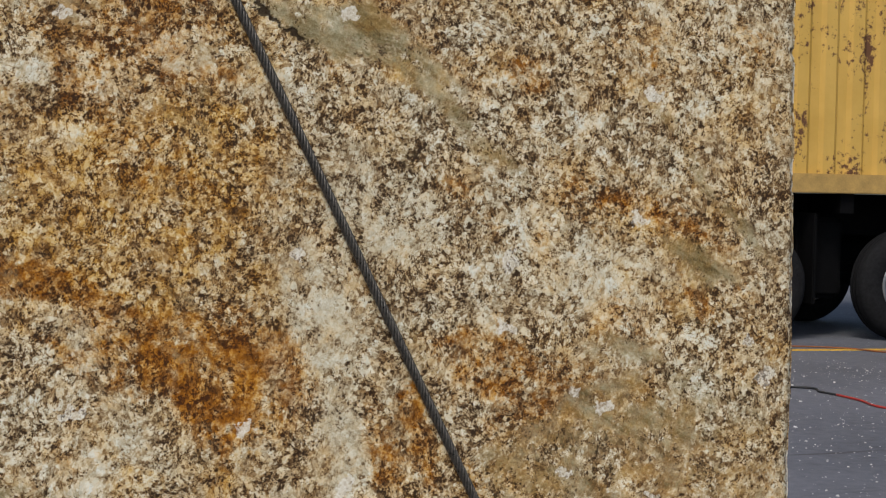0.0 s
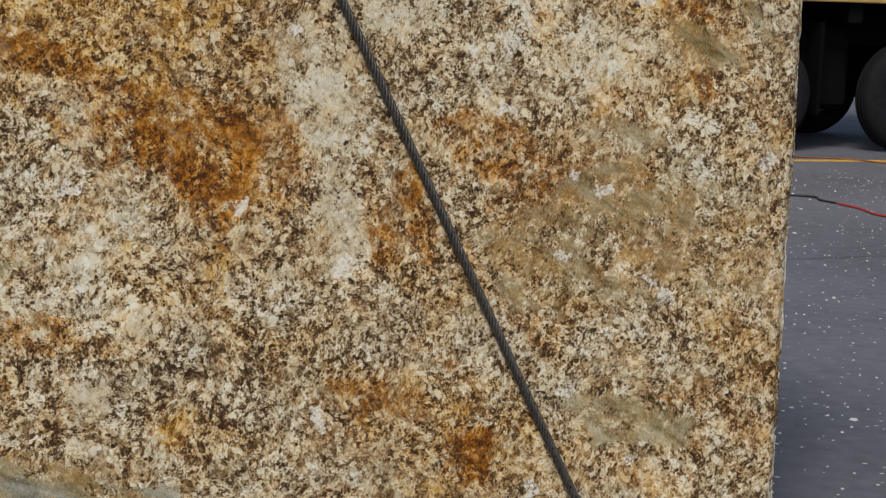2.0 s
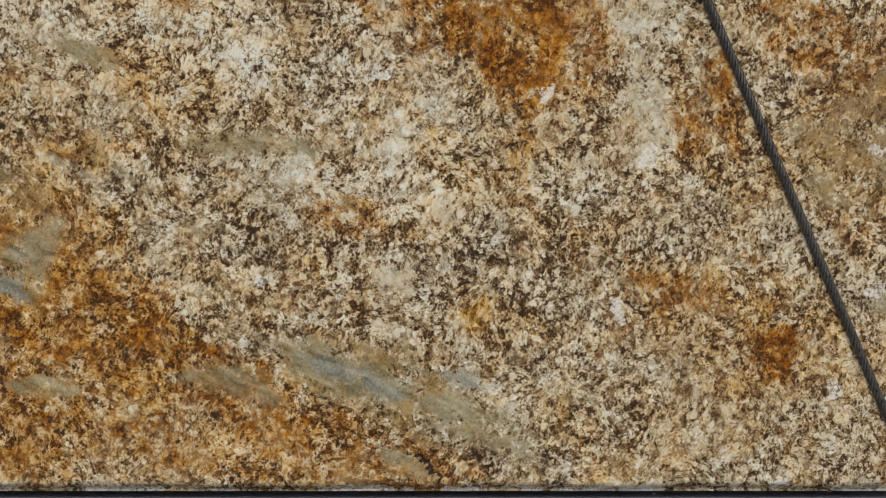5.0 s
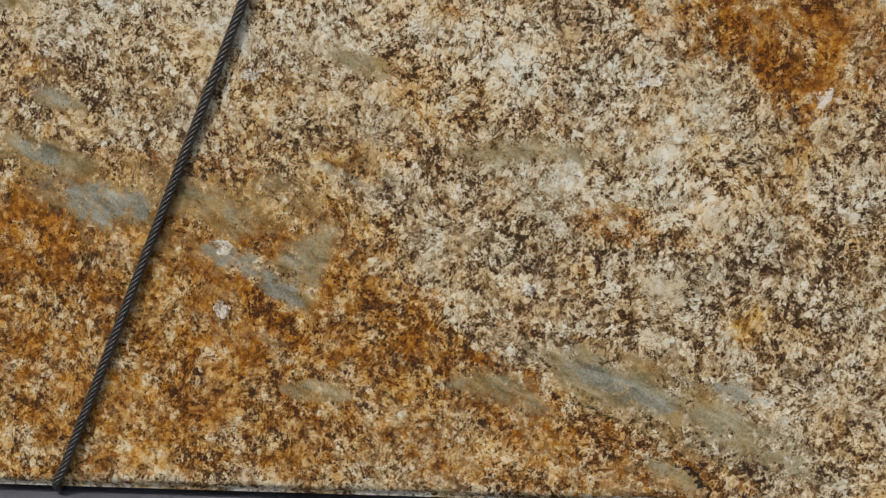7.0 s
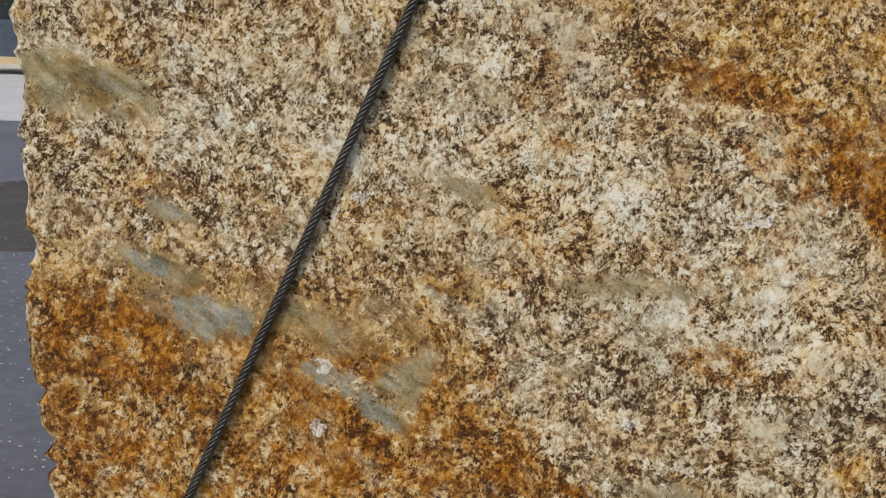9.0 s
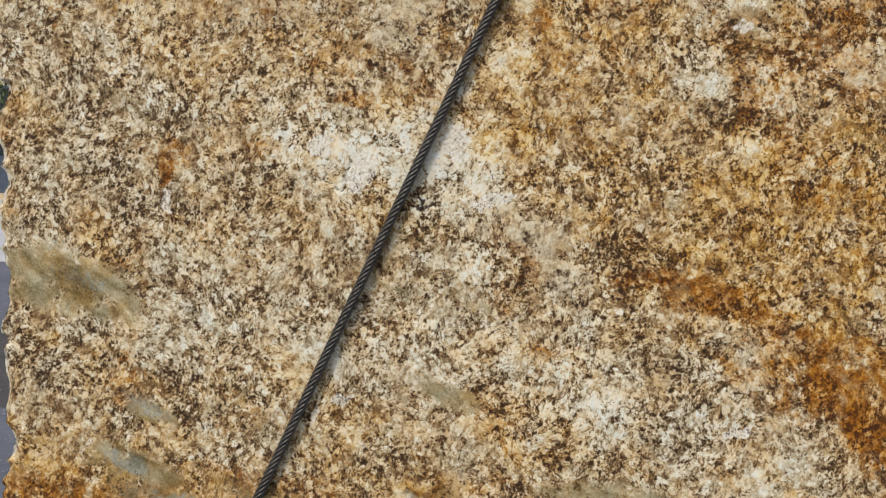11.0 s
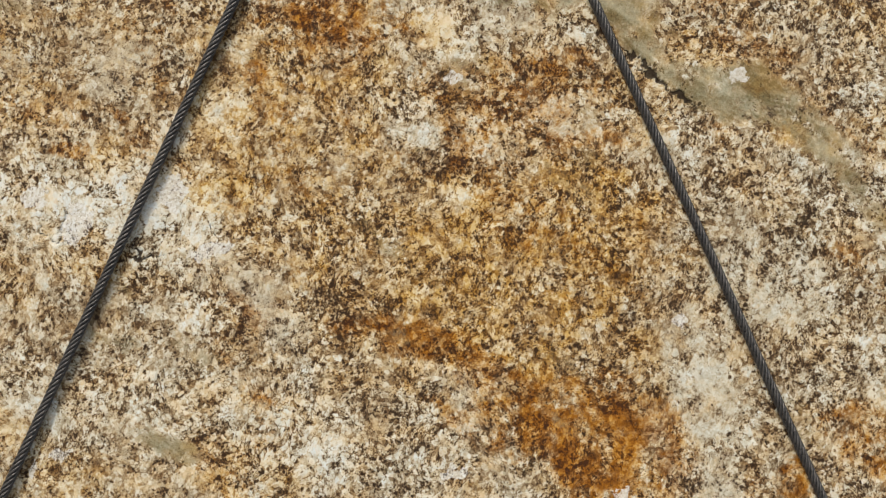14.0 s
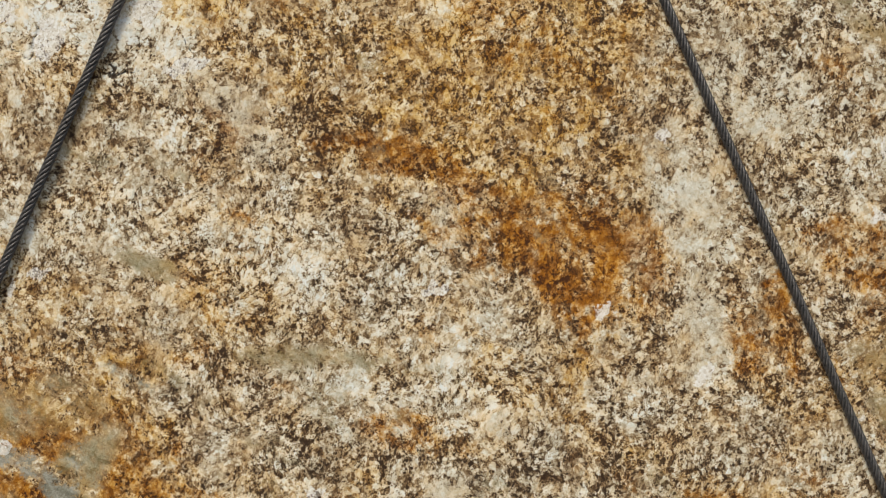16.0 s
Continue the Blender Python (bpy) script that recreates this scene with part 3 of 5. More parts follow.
vein("white", -0.351, 1.013, 0.057, 0.052, 0, 0.35)
vein("rust", -1.707, 0.427, 0.111, 0.074, -10, 0.54)
vein("ochre", -1.723, 0.569, 0.099, 0.049, 0, 0.49)
vein("rust", -0.644, 1.727, 0.147, 0.070, -10, 0.51)
vein("ochre", -0.592, 1.605, 0.068, 0.045, 0, 0.56)
vein("ochre", -0.783, 1.397, 0.108, 0.068, 0, 0.49)
vein("white", -0.916, 1.339, 0.125, 0.091, 0, 0.70)
vein("white", -1.197, 1.346, 0.082, 0.053, 0, 0.56)
vein("white", -0.827, 1.554, 0.070, 0.050, 0, 0.63)
vein("white", -1.075, 1.456, 0.058, 0.042, 0, 0.49)
vein("white", -0.364, 1.706, 0.066, 0.051, -30, 0.63)
vein("ochre", -0.373, 1.281, 0.242, 0.110, -15, 0.32)
vein("rust", -1.507, 1.340, 0.066, 0.041, 0, 0.36)
vein("dark", -1.133, 1.447, 0.052, 0.030, 0, 0.42)
vein("ochre", -1.707, 1.707, 0.056, 0.032, 0, 0.49)
vein("ochre", -1.439, 1.730, 0.204, 0.043, 0, 0.28)
vein("rust", -0.966, 1.737, 0.070, 0.058, 0, 0.30)
vein("dark", -0.206, 1.225, 0.017, 0.015, 0, 0.35)
vein("rust", -0.200, 1.314, 0.023, 0.043, -30, 0.48)
vein("dark", -1.341, 1.698, 0.060, 0.036, 0, 0.28)
vein("white", -0.821, 1.276, 0.070, 0.030, 10, 0.42)
vein("rust", 0.241, 1.700, 0.044, 0.066, 0, 0.30)
vein("white", 0.133, 1.661, 0.044, 0.033, 0, 0.49)
vein("rust", -1.608, 0.422, 0.321, 0.185, -20, 0.45)
vein("ochre", -1.339, 0.320, 0.350, 0.222, -20, 0.49)
vein("ochre", -0.310, 1.255, 0.317, 0.204, -25, 0.39)
vein("ochre", -0.844, 1.647, 0.261, 0.113, 0, 0.24)
vein("rust", 0.676, 0.886, 0.321, 0.136, -15, 0.24)
vein("dark", 1.099, 1.199, 0.160, 0.027, -42, 0.42)
vein("rust", -0.597, 0.231, 0.227, 0.045, -20, 0.36)
vein("rust", -0.370, 0.120, 0.227, 0.045, -25, 0.27)
vein("ochre", -0.893, 0.479, 0.070, 0.128, 10, 0.42)
vein("dark", -0.543, 0.518, 0.125, 0.068, -10, 0.42)
vein("dark", -0.485, 0.383, 0.154, 0.055, -10, 0.28)
vein("dark", -1.648, 1.426, 0.084, 0.072, 0, 0.35)
vein("dark", -1.597, 1.308, 0.132, 0.072, -10, 0.32)
vein("dark", -0.845, 0.977, 0.125, 0.091, -20, 0.28)
vein("dark", -0.718, 1.064, 0.136, 0.091, -15, 0.28)
vein("white", -0.827, 0.971, 0.170, 0.068, -20, 0.28)
vein("white", -1.029, 0.999, 0.102, 0.079, 0, 0.28)
vein("dark", -0.397, 0.524, 0.193, 0.068, -10, 0.35)
vein("dark", 0.151, 0.550, 0.136, 0.068, 0, 0.32)
vein("rust", -0.467, 0.126, 0.286, 0.077, -25, 0.48)
vein("dark", 0.865, 0.944, 0.025, 0.015, 0, 0.35)
vein("dark", 0.014, 0.988, 0.044, 0.015, -20, 0.63)
vein("dark", -0.108, 0.894, 0.066, 0.044, -30, 0.42)
vein("dark", -1.572, 0.469, 0.072, 0.036, -30, 0.42)
vein("dark", -1.473, 0.575, 0.048, 0.019, -40, 0.35)
vein("rust", -0.587, 1.707, 0.057, 0.045, 0, 0.54)
vein("dark", -0.575, 1.696, 0.034, 0.025, -30, 0.42)
vein("dark", -0.634, 1.745, 0.045, 0.018, 10, 0.35)
vein("white", -1.103, 1.348, 0.125, 0.068, 0, 0.56)
vein("pale", -1.017, 1.631, 0.082, 0.042, 30, 0.64)
vein("pale", -1.289, 1.636, 0.156, 0.041, 0, 0.64)
vein("pale", -0.712, 1.182, 0.132, 0.040, -40, 0.64)
vein("pale", -1.439, 1.718, 0.247, 0.049, 0, 0.32)
vein("pale", -1.116, 1.708, 0.070, 0.058, 20, 0.40)
vein("pale", -0.875, 1.239, 0.102, 0.034, -20, 0.56)
vein("pale", -1.224, 1.564, 0.128, 0.030, 5, 0.40)
vein("pale", 0.143, 1.089, 0.079, 0.136, 10, 0.48)
vein("pale", 0.174, 1.191, 0.125, 0.068, -20, 0.40)
vein("pale", 0.176, 0.851, 0.034, 0.147, 15, 0.48)
vein("pale", 0.288, 1.248, 0.152, 0.105, -20, 0.48)
vein("pale", 0.751, 1.123, 0.203, 0.089, -10, 0.40)
vein("pale", 0.082, 0.926, 0.023, 0.125, 18, 0.48)
vein("pale", 0.150, 1.039, 0.079, 0.091, 0, 0.40)
vein("pale", -0.133, 0.787, 0.064, 0.128, 15, 0.40)
vein("pale", -0.743, 1.183, 0.044, 0.099, 25, 0.48)
vein("pale", -1.784, 1.114, 0.086, 0.049, -15, 0.40)
vein("pale", -1.054, 0.928, 0.091, 0.045, -20, 0.32)
vein("pale", -0.271, 1.219, 0.121, 0.055, -30, 0.40)
vein("pale", -0.206, 1.780, 0.125, 0.045, 0, 0.48)
vein("pale", 0.196, 0.948, 0.047, 0.105, 15, 0.40)
vein("dark", -0.379, 0.170, 0.242, 0.040, -26, 0.42)
vein("ochre", -0.511, 0.058, 0.171, 0.053, -20, 0.49)
vein("ochre", -1.500, 0.488, 0.518, 0.247, -15, 0.59)
vein("rust", -1.735, 0.580, 0.148, 0.062, -10, 0.36)
vein("rust", -1.176, 0.229, 0.303, 0.152, -20, 0.33)
vein("rust", -0.895, 0.259, 0.152, 0.070, -20, 0.36)
vein("rust", -0.734, 0.286, 0.136, 0.034, 0, 0.42)
# bands, cracks and stains with an outline of their own
streak("line", [(0.008, 1.671), (0.077, 1.628), (0.129, 1.596)], 0.0048, .9)
patch("olive", [(0.019, 1.677), (0.262, 1.689), (0.382, 1.577), (0.466, 1.504), (0.310, 1.557), (0.193, 1.564), (0.123, 1.595)], .85)
streak("dark", [(0.082, 1.640), (0.146, 1.591)], 0.014, .8)
streak("olive", [(0.192, 1.616), (0.310, 1.574), (0.406, 1.496), (0.491, 1.392), (0.589, 1.335)], 0.024, .8)
vein("ochre", 0.298, 1.556, 0.072, 0.030, -35, .6)
streak("olive", [(0.853, 1.511), (0.930, 1.428), (0.994, 1.320), (1.060, 1.248), (1.152, 1.151)], 0.011, .8)
streak("line", [(0.995, 1.332), (1.073, 1.248)], 0.0036, .6)
streak("line", [(0.865, 1.499), (0.956, 1.392)], 0.0036, .4)
streak("olive", [(0.903, 1.203), (0.981, 1.149), (1.059, 1.113)], 0.024, .9)
streak("rust", [(0.676, 1.290), (0.801, 1.292), (0.929, 1.234), (1.060, 1.187)], 0.019, .6)
streak("dark", [(0.676, 1.284), (0.789, 1.292)], 0.011, .6)
vein("rust", 0.595, 1.544, 0.054, 0.042, 0, .5)
vein("white", -0.114, 1.563, 0.072, 0.046, 0, .9)
vein("pale", -0.114, 1.563, 0.072, 0.046, 0, .7)
vein("white", -0.418, 1.545, 0.054, 0.048, 0, .8)
vein("white", -0.284, 1.528, 0.048, 0.036, 0, .8)
vein("white", -0.320, 1.398, 0.054, 0.030, 0, .7)
vein("dark", -0.364, 1.458, 0.072, 0.042, -20, .8)
vein("dark", -0.159, 1.634, 0.072, 0.030, 0, .8)
patch("ochre", [(-0.468, 1.334), (-0.331, 1.381), (-0.114, 1.534), (0.078, 1.416), (0.068, 1.301), (0.001, 1.198), (-0.110, 1.084), (-0.197, 1.017), (-0.359, 1.039), (-0.465, 1.104)], .75)
patch("rust", [(-0.142, 0.950), (-0.031, 1.005), (0.047, 0.971), (0.059, 0.881), (0.015, 0.814), (-0.029, 0.725), (-0.085, 0.793), (-0.152, 0.872)], .8)
streak("rust", [(-0.465, 1.082), (-0.349, 1.077), (-0.208, 1.034), (-0.109, 0.994)], 0.019, .8)
vein("dark", 0.002, 0.988, 0.042, 0.014, -15, .8)
streak("dark", [(-0.465, 1.093), (-0.349, 1.083)], 0.010, .6)
streak("ochre", [(-0.292, 1.282), (-0.216, 1.228)], 0.018, .95)
streak("pale", [(0.080, 1.244), (0.149, 1.131), (0.184, 1.028), (0.173, 0.948), (0.209, 0.811), (0.198, 0.720)], 0.046, .7)
streak("white", [(0.149, 1.142), (0.184, 1.028), (0.179, 0.948)], 0.036, .5)
patch("pale", [(0.194, 1.315), (0.383, 1.331), (0.395, 1.179), (0.253, 1.143)], .6)
patch("white", [(0.194, 1.315), (0.383, 1.331), (0.395, 1.179), (0.253, 1.143)], .45)
vein("white", 0.738, 1.123, 0.168, 0.090, -15, .6)
vein("pale", 0.738, 1.111, 0.132, 0.060, -15, .5)
vein("white", 0.614, 1.229, 0.072, 0.042, 0, .6)
vein("white", 0.852, 1.257, 0.060, 0.030, 0, .6)
vein("dark", 0.348, 1.092, 0.090, 0.048, -10, .6)
vein("rust", 0.516, 0.946, 0.108, 0.072, -20, .55)
vein("rust", 0.639, 0.803, 0.084, 0.072, -20, .5)
vein("olive", 0.864, 0.818, 0.180, 0.054, -5, .6)
vein("olive", 0.788, 0.968, 0.108, 0.042, -10, .5)
vein("white", 0.935, 1.004, 0.096, 0.024, -15, .7)
vein("spot", 0.558, 1.150, 0.016, 0.024, 10, 1)
vein("spot", 1.125, 0.909, 0.023, 0.017, 30, 1)
vein("spot", 0.688, 0.883, 0.014, 0.014, 0, 1)
vein("spot", 0.761, 0.851, 0.022, 0.012, -10, 1)
vein("spot", 0.212, 1.654, 0.022, 0.018, 0, 1)
vein("spot", 0.876, 1.514, 0.017, 0.014, -30, 1)
vein("spot", 0.004, 0.814, 0.022, 0.011, 20, 1)
vein("spot", -0.330, 0.847, 0.017, 0.012, 20, 1)
vein("spot", 0.109, 1.165, 0.013, 0.014, 0, 1)
vein("spot", 0.550, 1.016, 0.026, 0.011, -30, 1)
vein("spot", 0.837, 1.249, 0.017, 0.010, 0, 1)
vein("spot", 1.092, 0.991, 0.011, 0.014, 0, 1)
vein("white", 0.726, 1.453, 0.048, 0.019, 10, .9)
vein("white", 0.632, 1.444, 0.026, 0.019, 0, .9)
vein("rust", 0.974, 1.064, 0.048, 0.024, -50, .7)
vein("dark", 0.974, 1.064, 0.030, 0.012, -60, .6)
vein("rust", 0.878, 1.597, 0.010, 0.022, 0, .9)
streak("rust", [(0.337, 0.855), (0.373, 0.785), (0.397, 0.703)], 0.026, .7)
vein("rust", 0.302, 0.775, 0.036, 0.060, 0, .5)
patch("rust", [(-0.308, 0.988), (0.049, 0.999), (0.051, 0.922), (0.015, 0.799), (-0.065, 0.831), (-0.132, 0.873), (-0.177, 0.927)], .9)
streak("pale", [(0.134, 0.980), (0.194, 0.860), (0.221, 0.736), (0.189, 0.679)], 0.035, .7)
vein("rust", 0.350, 0.852, 0.025, 0.057, 0, .8)
vein("rust", 0.303, 0.726, 0.037, 0.052, 0, .6)
vein("dark", 0.292, 0.709, 0.029, 0.035, 0, .5)
patch("olive", [(0.477, 0.753), (0.604, 0.824), (0.720, 0.896), (0.861, 0.957), (0.855, 0.865), (0.730, 0.723), (0.678, 0.581), (0.556, 0.603)], .55)
vein("rust", 0.540, 0.925, 0.063, 0.069, 0, .55)
vein("rust", 0.634, 0.819, 0.046, 0.052, 0, .5)
streak("dark", [(0.761, 0.819), (0.906, 0.831)], 0.008, .6)
vein("spot", 0.905, 0.620, 0.028, 0.018, -20, 1)
vein("spot", 0.871, 0.661, 0.014, 0.011, 0, 1)
vein("spot", 0.687, 0.427, 0.020, 0.011, 10, 1)
vein("spot", 0.670, 0.712, 0.015, 0.008, 0, 1)
vein("spot", 0.615, 0.216, 0.014, 0.016, 0, 1)
vein("spot", 0.828, 0.276, 0.013, 0.010, 0, 1)
vein("spot", -0.551, 0.437, 0.015, 0.013, 0, 1)
vein("spot", -0.329, 0.849, 0.015, 0.010, 20, 1)
vein("spot", 0.209, 0.694, 0.028, 0.014, 30, 1)
vein("spot", 0.520, 0.615, 0.008, 0.010, 0, 1)
vein("white", 0.800, 0.677, 0.023, 0.032, 0, .9)
vein("white", 0.819, 0.577, 0.035, 0.014, 0, .8)
patch("olive", [(0.657, 0.409), (0.785, 0.422), (0.977, 0.355), (0.957, 0.288), (0.755, 0.313)], .9)
vein("dark", 0.752, 0.367, 0.069, 0.017, -15, .4)
vein("white", 0.911, 0.214, 0.048, 0.032, -20, .9)
vein("white", 0.877, 0.072, 0.052, 0.037, 0, .8)
vein("pale", 0.877, 0.072, 0.046, 0.032, 0, .7)
vein("white", 0.815, 0.147, 0.035, 0.029, 0, .7)
vein("rust", 0.985, 0.064, 0.057, 0.044, 0, .6)
vein("rust", 0.493, 0.307, 0.048, 0.052, 0, 1)
vein("dark", 0.450, 0.307, 0.009, 0.023, 0, .9)
vein("dark", 0.522, 0.319, 0.016, 0.021, 0, .9)
vein("ochre", 0.429, 0.385, 0.052, 0.040, -20, .9)
vein("ochre", 0.477, 0.247, 0.057, 0.029, 0, .6)
streak("rust", [(0.184, 0.460), (0.268, 0.420), (0.363, 0.385)], 0.018, .7)
vein("ochre", -0.123, 0.366, 0.032, 0.044, 0, .8)
streak("olive", [(-0.713, 0.713), (-0.608, 0.720), (-0.458, 0.707), (-0.284, 0.671)], 0.023, .55)
vein("dark", -0.501, 0.535, 0.138, 0.057, -10, .7)
vein("rust", -0.349, 0.559, 0.127, 0.046, -10, .45)
vein("dark", -0.534, 0.501, 0.040, 0.017, -20, .8)
vein("pale", -0.304, 0.440, 0.037, 0.029, 0, .9)
vein("pale", -0.243, 0.455, 0.037, 0.025, 20, .8)
vein("pale", -0.194, 0.583, 0.029, 0.029, 0, .6)
patch("olive", [(-0.524, 0.309), (-0.436, 0.320), (-0.325, 0.280), (-0.235, 0.221), (-0.120, 0.179), (-0.015, 0.095), (-0.073, 0.084), (-0.188, 0.127), (-0.279, 0.163), (-0.392, 0.199), (-0.480, 0.246)], 1)
streak("grey", [(-0.469, 0.280), (-0.381, 0.245), (-0.280, 0.198)], 0.023, .9)
streak("grey", [(-0.190, 0.256), (-0.098, 0.226)], 0.023, .8)
streak("ochre", [(-0.425, 0.320), (-0.303, 0.274), (-0.212, 0.218), (-0.121, 0.203)], 0.008, .7)
streak("ochre", [(-0.486, 0.228), (-0.414, 0.187), (-0.313, 0.152)], 0.007, .8)
streak("rust", [(-0.741, 0.264), (-0.655, 0.229), (-0.557, 0.212), (-0.480, 0.182)], 0.025, .8)
streak("dark", [(-0.720, 0.230), (-0.579, 0.206), (-0.469, 0.165)], 0.010, .7)
streak("rust", [(-0.742, 0.207), (-0.612, 0.166), (-0.491, 0.118), (-0.357, 0.052), (-0.255, 0.009)], 0.023, .7)
streak("rust", [(-0.458, 0.170), (-0.346, 0.123), (-0.222, 0.074)], 0.014, .6)
patch("rust", [(-0.741, 0.275), (-0.546, 0.252), (-0.301, 0.099), (-0.118, 0.025), (-0.232, 0.003), (-0.413, 0.053), (-0.634, 0.160), (-0.742, 0.161)], .55)
streak("olive", [(-0.312, 0.087), (-0.210, 0.032)], 0.015, .9)
streak("line", [(-0.256, 0.086), (-0.221, 0.056), (-0.181, 0.012)], 0.0046, 1)
streak("line", [(-0.464, 0.217), (-0.414, 0.182), (-0.347, 0.152)], 0.0034, .7)
vein("white", -0.613, 0.091, 0.035, 0.016, 0, .9)
streak("white", [(0.128, 0.011), (0.282, 0.013)], 0.010, .9)
vein("dark", 0.292, 0.248, 0.018, 0.008, 0, .9)
vein("dark", 0.080, 0.459, 0.092, 0.046, 0, .5)
vein("pale", 0.307, 0.319, 0.048, 0.023, 0, .7)
vein("ochre", -0.039, 0.675, 0.023, 0.081, 0, .6)
vein("dark", -0.126, 0.493, 0.057, 0.035, 0, .6)
vein("spot", 0.158, 0.384, 0.009, 0.040, 15, 1)
vein("coarse", -0.271, 0.492, 0.299, 0.184, -10, 1)
patch("rust", [(-1.805, 0.600), (-1.686, 0.622), (-1.551, 0.620), (-1.491, 0.575), (-1.442, 0.518), (-1.467, 0.458), (-1.553, 0.455), (-1.602, 0.501), (-1.701, 0.485), (-1.801, 0.517)], .85)
streak("rust", [(-1.533, 0.603), (-1.491, 0.552), (-1.516, 0.492)], 0.025, 1)
streak("dark", [(-1.551, 0.614), (-1.491, 0.575), (-1.455, 0.524)], 0.008, .7)
streak("dark", [(-1.804, 0.505), (-1.738, 0.493), (-1.670, 0.464)], 0.010, 1)
patch("rust", [(-1.801, 0.493), (-1.701, 0.473), (-1.659, 0.403), (-1.754, 0.326), (-1.788, 0.397)], .75)
vein("olive", -1.677, 0.420, 0.040, 0.017, -60, .6)
streak("rust", [(-1.810, 0.654), (-1.673, 0.664), (-1.526, 0.650), (-1.346, 0.667), (-1.216, 0.642)], 0.023, .5)
streak("ochre", [(-1.810, 0.654), (-1.673, 0.664), (-1.526, 0.650), (-1.346, 0.667), (-1.216, 0.642)], 0.028, .8)
patch("grey", [(-1.514, 0.631), (-1.430, 0.645), (-1.346, 0.624), (-1.296, 0.591), (-1.358, 0.566), (-1.442, 0.551), (-1.491, 0.585)], .95)
patch("olive", [(-1.263, 0.641), (-1.168, 0.619), (-1.115, 0.551), (-1.144, 0.524), (-1.227, 0.559), (-1.292, 0.576)], .95)
patch("olive", [(-1.514, 0.639), (-1.406, 0.654), (-1.286, 0.634), (-1.274, 0.577), (-1.430, 0.542), (-1.503, 0.581)], .9)
streak("olive", [(-1.605, 0.730), (-1.514, 0.691), (-1.430, 0.668)], 0.028, .9)
vein("grey", -1.550, 0.702, 0.052, 0.018, -20, .7)
vein("olive", -1.501, 0.802, 0.052, 0.017, -10, .6)
patch("olive", [(-1.839, 1.056), (-1.594, 1.057), (-1.547, 0.990), (-1.631, 0.998), (-1.753, 1.008), (-1.827, 1.030)], 1)
patch("olive", [(-1.057, 0.510), (-0.971, 0.559), (-0.942, 0.560), (-0.956, 0.502), (-0.978, 0.432), (-0.997, 0.356), (-1.026, 0.393), (-1.073, 0.426), (-1.085, 0.462)], 1)
streak("grey", [(-1.022, 0.523), (-1.033, 0.430)], 0.014, .6)
streak("grey", [(-1.203, 0.506), (-1.132, 0.481), (-1.062, 0.438), (-1.021, 0.395)], 0.020, 1)
streak("olive", [(-1.467, 0.535), (-1.449, 0.471)], 0.009, .8)
streak("rust", [(-1.262, 0.513), (-1.179, 0.447), (-1.096, 0.392), (-1.014, 0.320), (-0.967, 0.276)], 0.028, 1)
streak("dark", [(-1.132, 0.420), (-1.049, 0.357), (-0.967, 0.281)], 0.014, 1)
streak("line", [(-1.085, 0.398), (-1.026, 0.343), (-0.961, 0.278)], 0.0034, .5)
streak("rust", [(-0.938, 0.537), (-0.955, 0.433), (-0.977, 0.339)], 0.009, .95)
streak("rust", [(-0.828, 0.536), (-0.832, 0.461)], 0.010, .9)
vein("ochre", -0.877, 0.413, 0.092, 0.126, 0, .7)
vein("rust", -0.898, 0.343, 0.069, 0.057, 0, .5)
patch("ochre", [(-1.192, 0.666), (-1.053, 0.681), (-0.961, 0.661), (-0.869, 0.597), (-0.959, 0.559), (-1.074, 0.521), (-1.145, 0.564)], .7)
patch("olive", [(-1.169, 0.655), (-1.053, 0.670), (-0.972, 0.650), (-0.960, 0.582), (-1.074, 0.532), (-1.133, 0.576)], .5)
streak("grey", [(-0.961, 0.675), (-0.869, 0.633)], 0.008, .9)
vein("pale", -0.905, 0.708, 0.057, 0.040, 0, .6)
vein("ochre", -0.916, 0.697, 0.080, 0.040, -20, .7)
vein("olive", -0.908, 0.881, 0.057, 0.025, -25, .6)
streak("olive", [(-0.703, 0.703), (-0.572, 0.712), (-0.431, 0.699)], 0.025, .7)
vein("rust", -0.806, 0.319, 0.013, 0.028, 0, 1)
vein("rust", -0.664, 0.297, 0.023, 0.014, -20, 1)
vein("rust", -0.762, 0.350, 0.034, 0.023, 0, .9)
streak("rust", [(-0.955, 0.282), (-0.840, 0.300), (-0.726, 0.282)], 0.030, .7)
streak("olive", [(-0.714, 0.243), (-0.612, 0.237), (-0.522, 0.190)], 0.025, .8)
streak("line", [(-0.725, 0.238), (-0.662, 0.199)], 0.0034, .7)
patch("rust", [(-1.469, 0.146), (-1.286, 0.253), (-1.143, 0.272), (-0.978, 0.246), (-0.953, 0.153), (-1.070, 0.048), (-1.408, 0.026)], .5)
vein("olive", -0.983, 0.219, 0.069, 0.023, -5, .8)
streak("dark", [(-1.083, 0.216), (-1.000, 0.150), (-0.964, 0.081)], 0.009, .6)
patch("ochre", [(-1.755, 0.301), (-1.518, 0.289), (-1.520, 0.021), (-1.760, 0.003)], .6)
vein("ochre", -1.680, 0.232, 0.092, 0.069, -20, .7)
streak("rust", [(-1.629, 0.308), (-1.518, 0.241), (-1.469, 0.195)], 0.018, .8)
streak("rust", [(-1.432, 0.257), (-1.371, 0.188), (-1.286, 0.145)], 0.016, .8)
vein("white", -1.676, 0.100, 0.046, 0.032, 0, .9)
vein("spot", -1.185, 0.388, 0.016, 0.016, 0, 1)
vein("spot", -1.110, 0.855, 0.018, 0.011, 10, 1)
vein("spot", -0.555, 0.439, 0.014, 0.014, 0, 1)
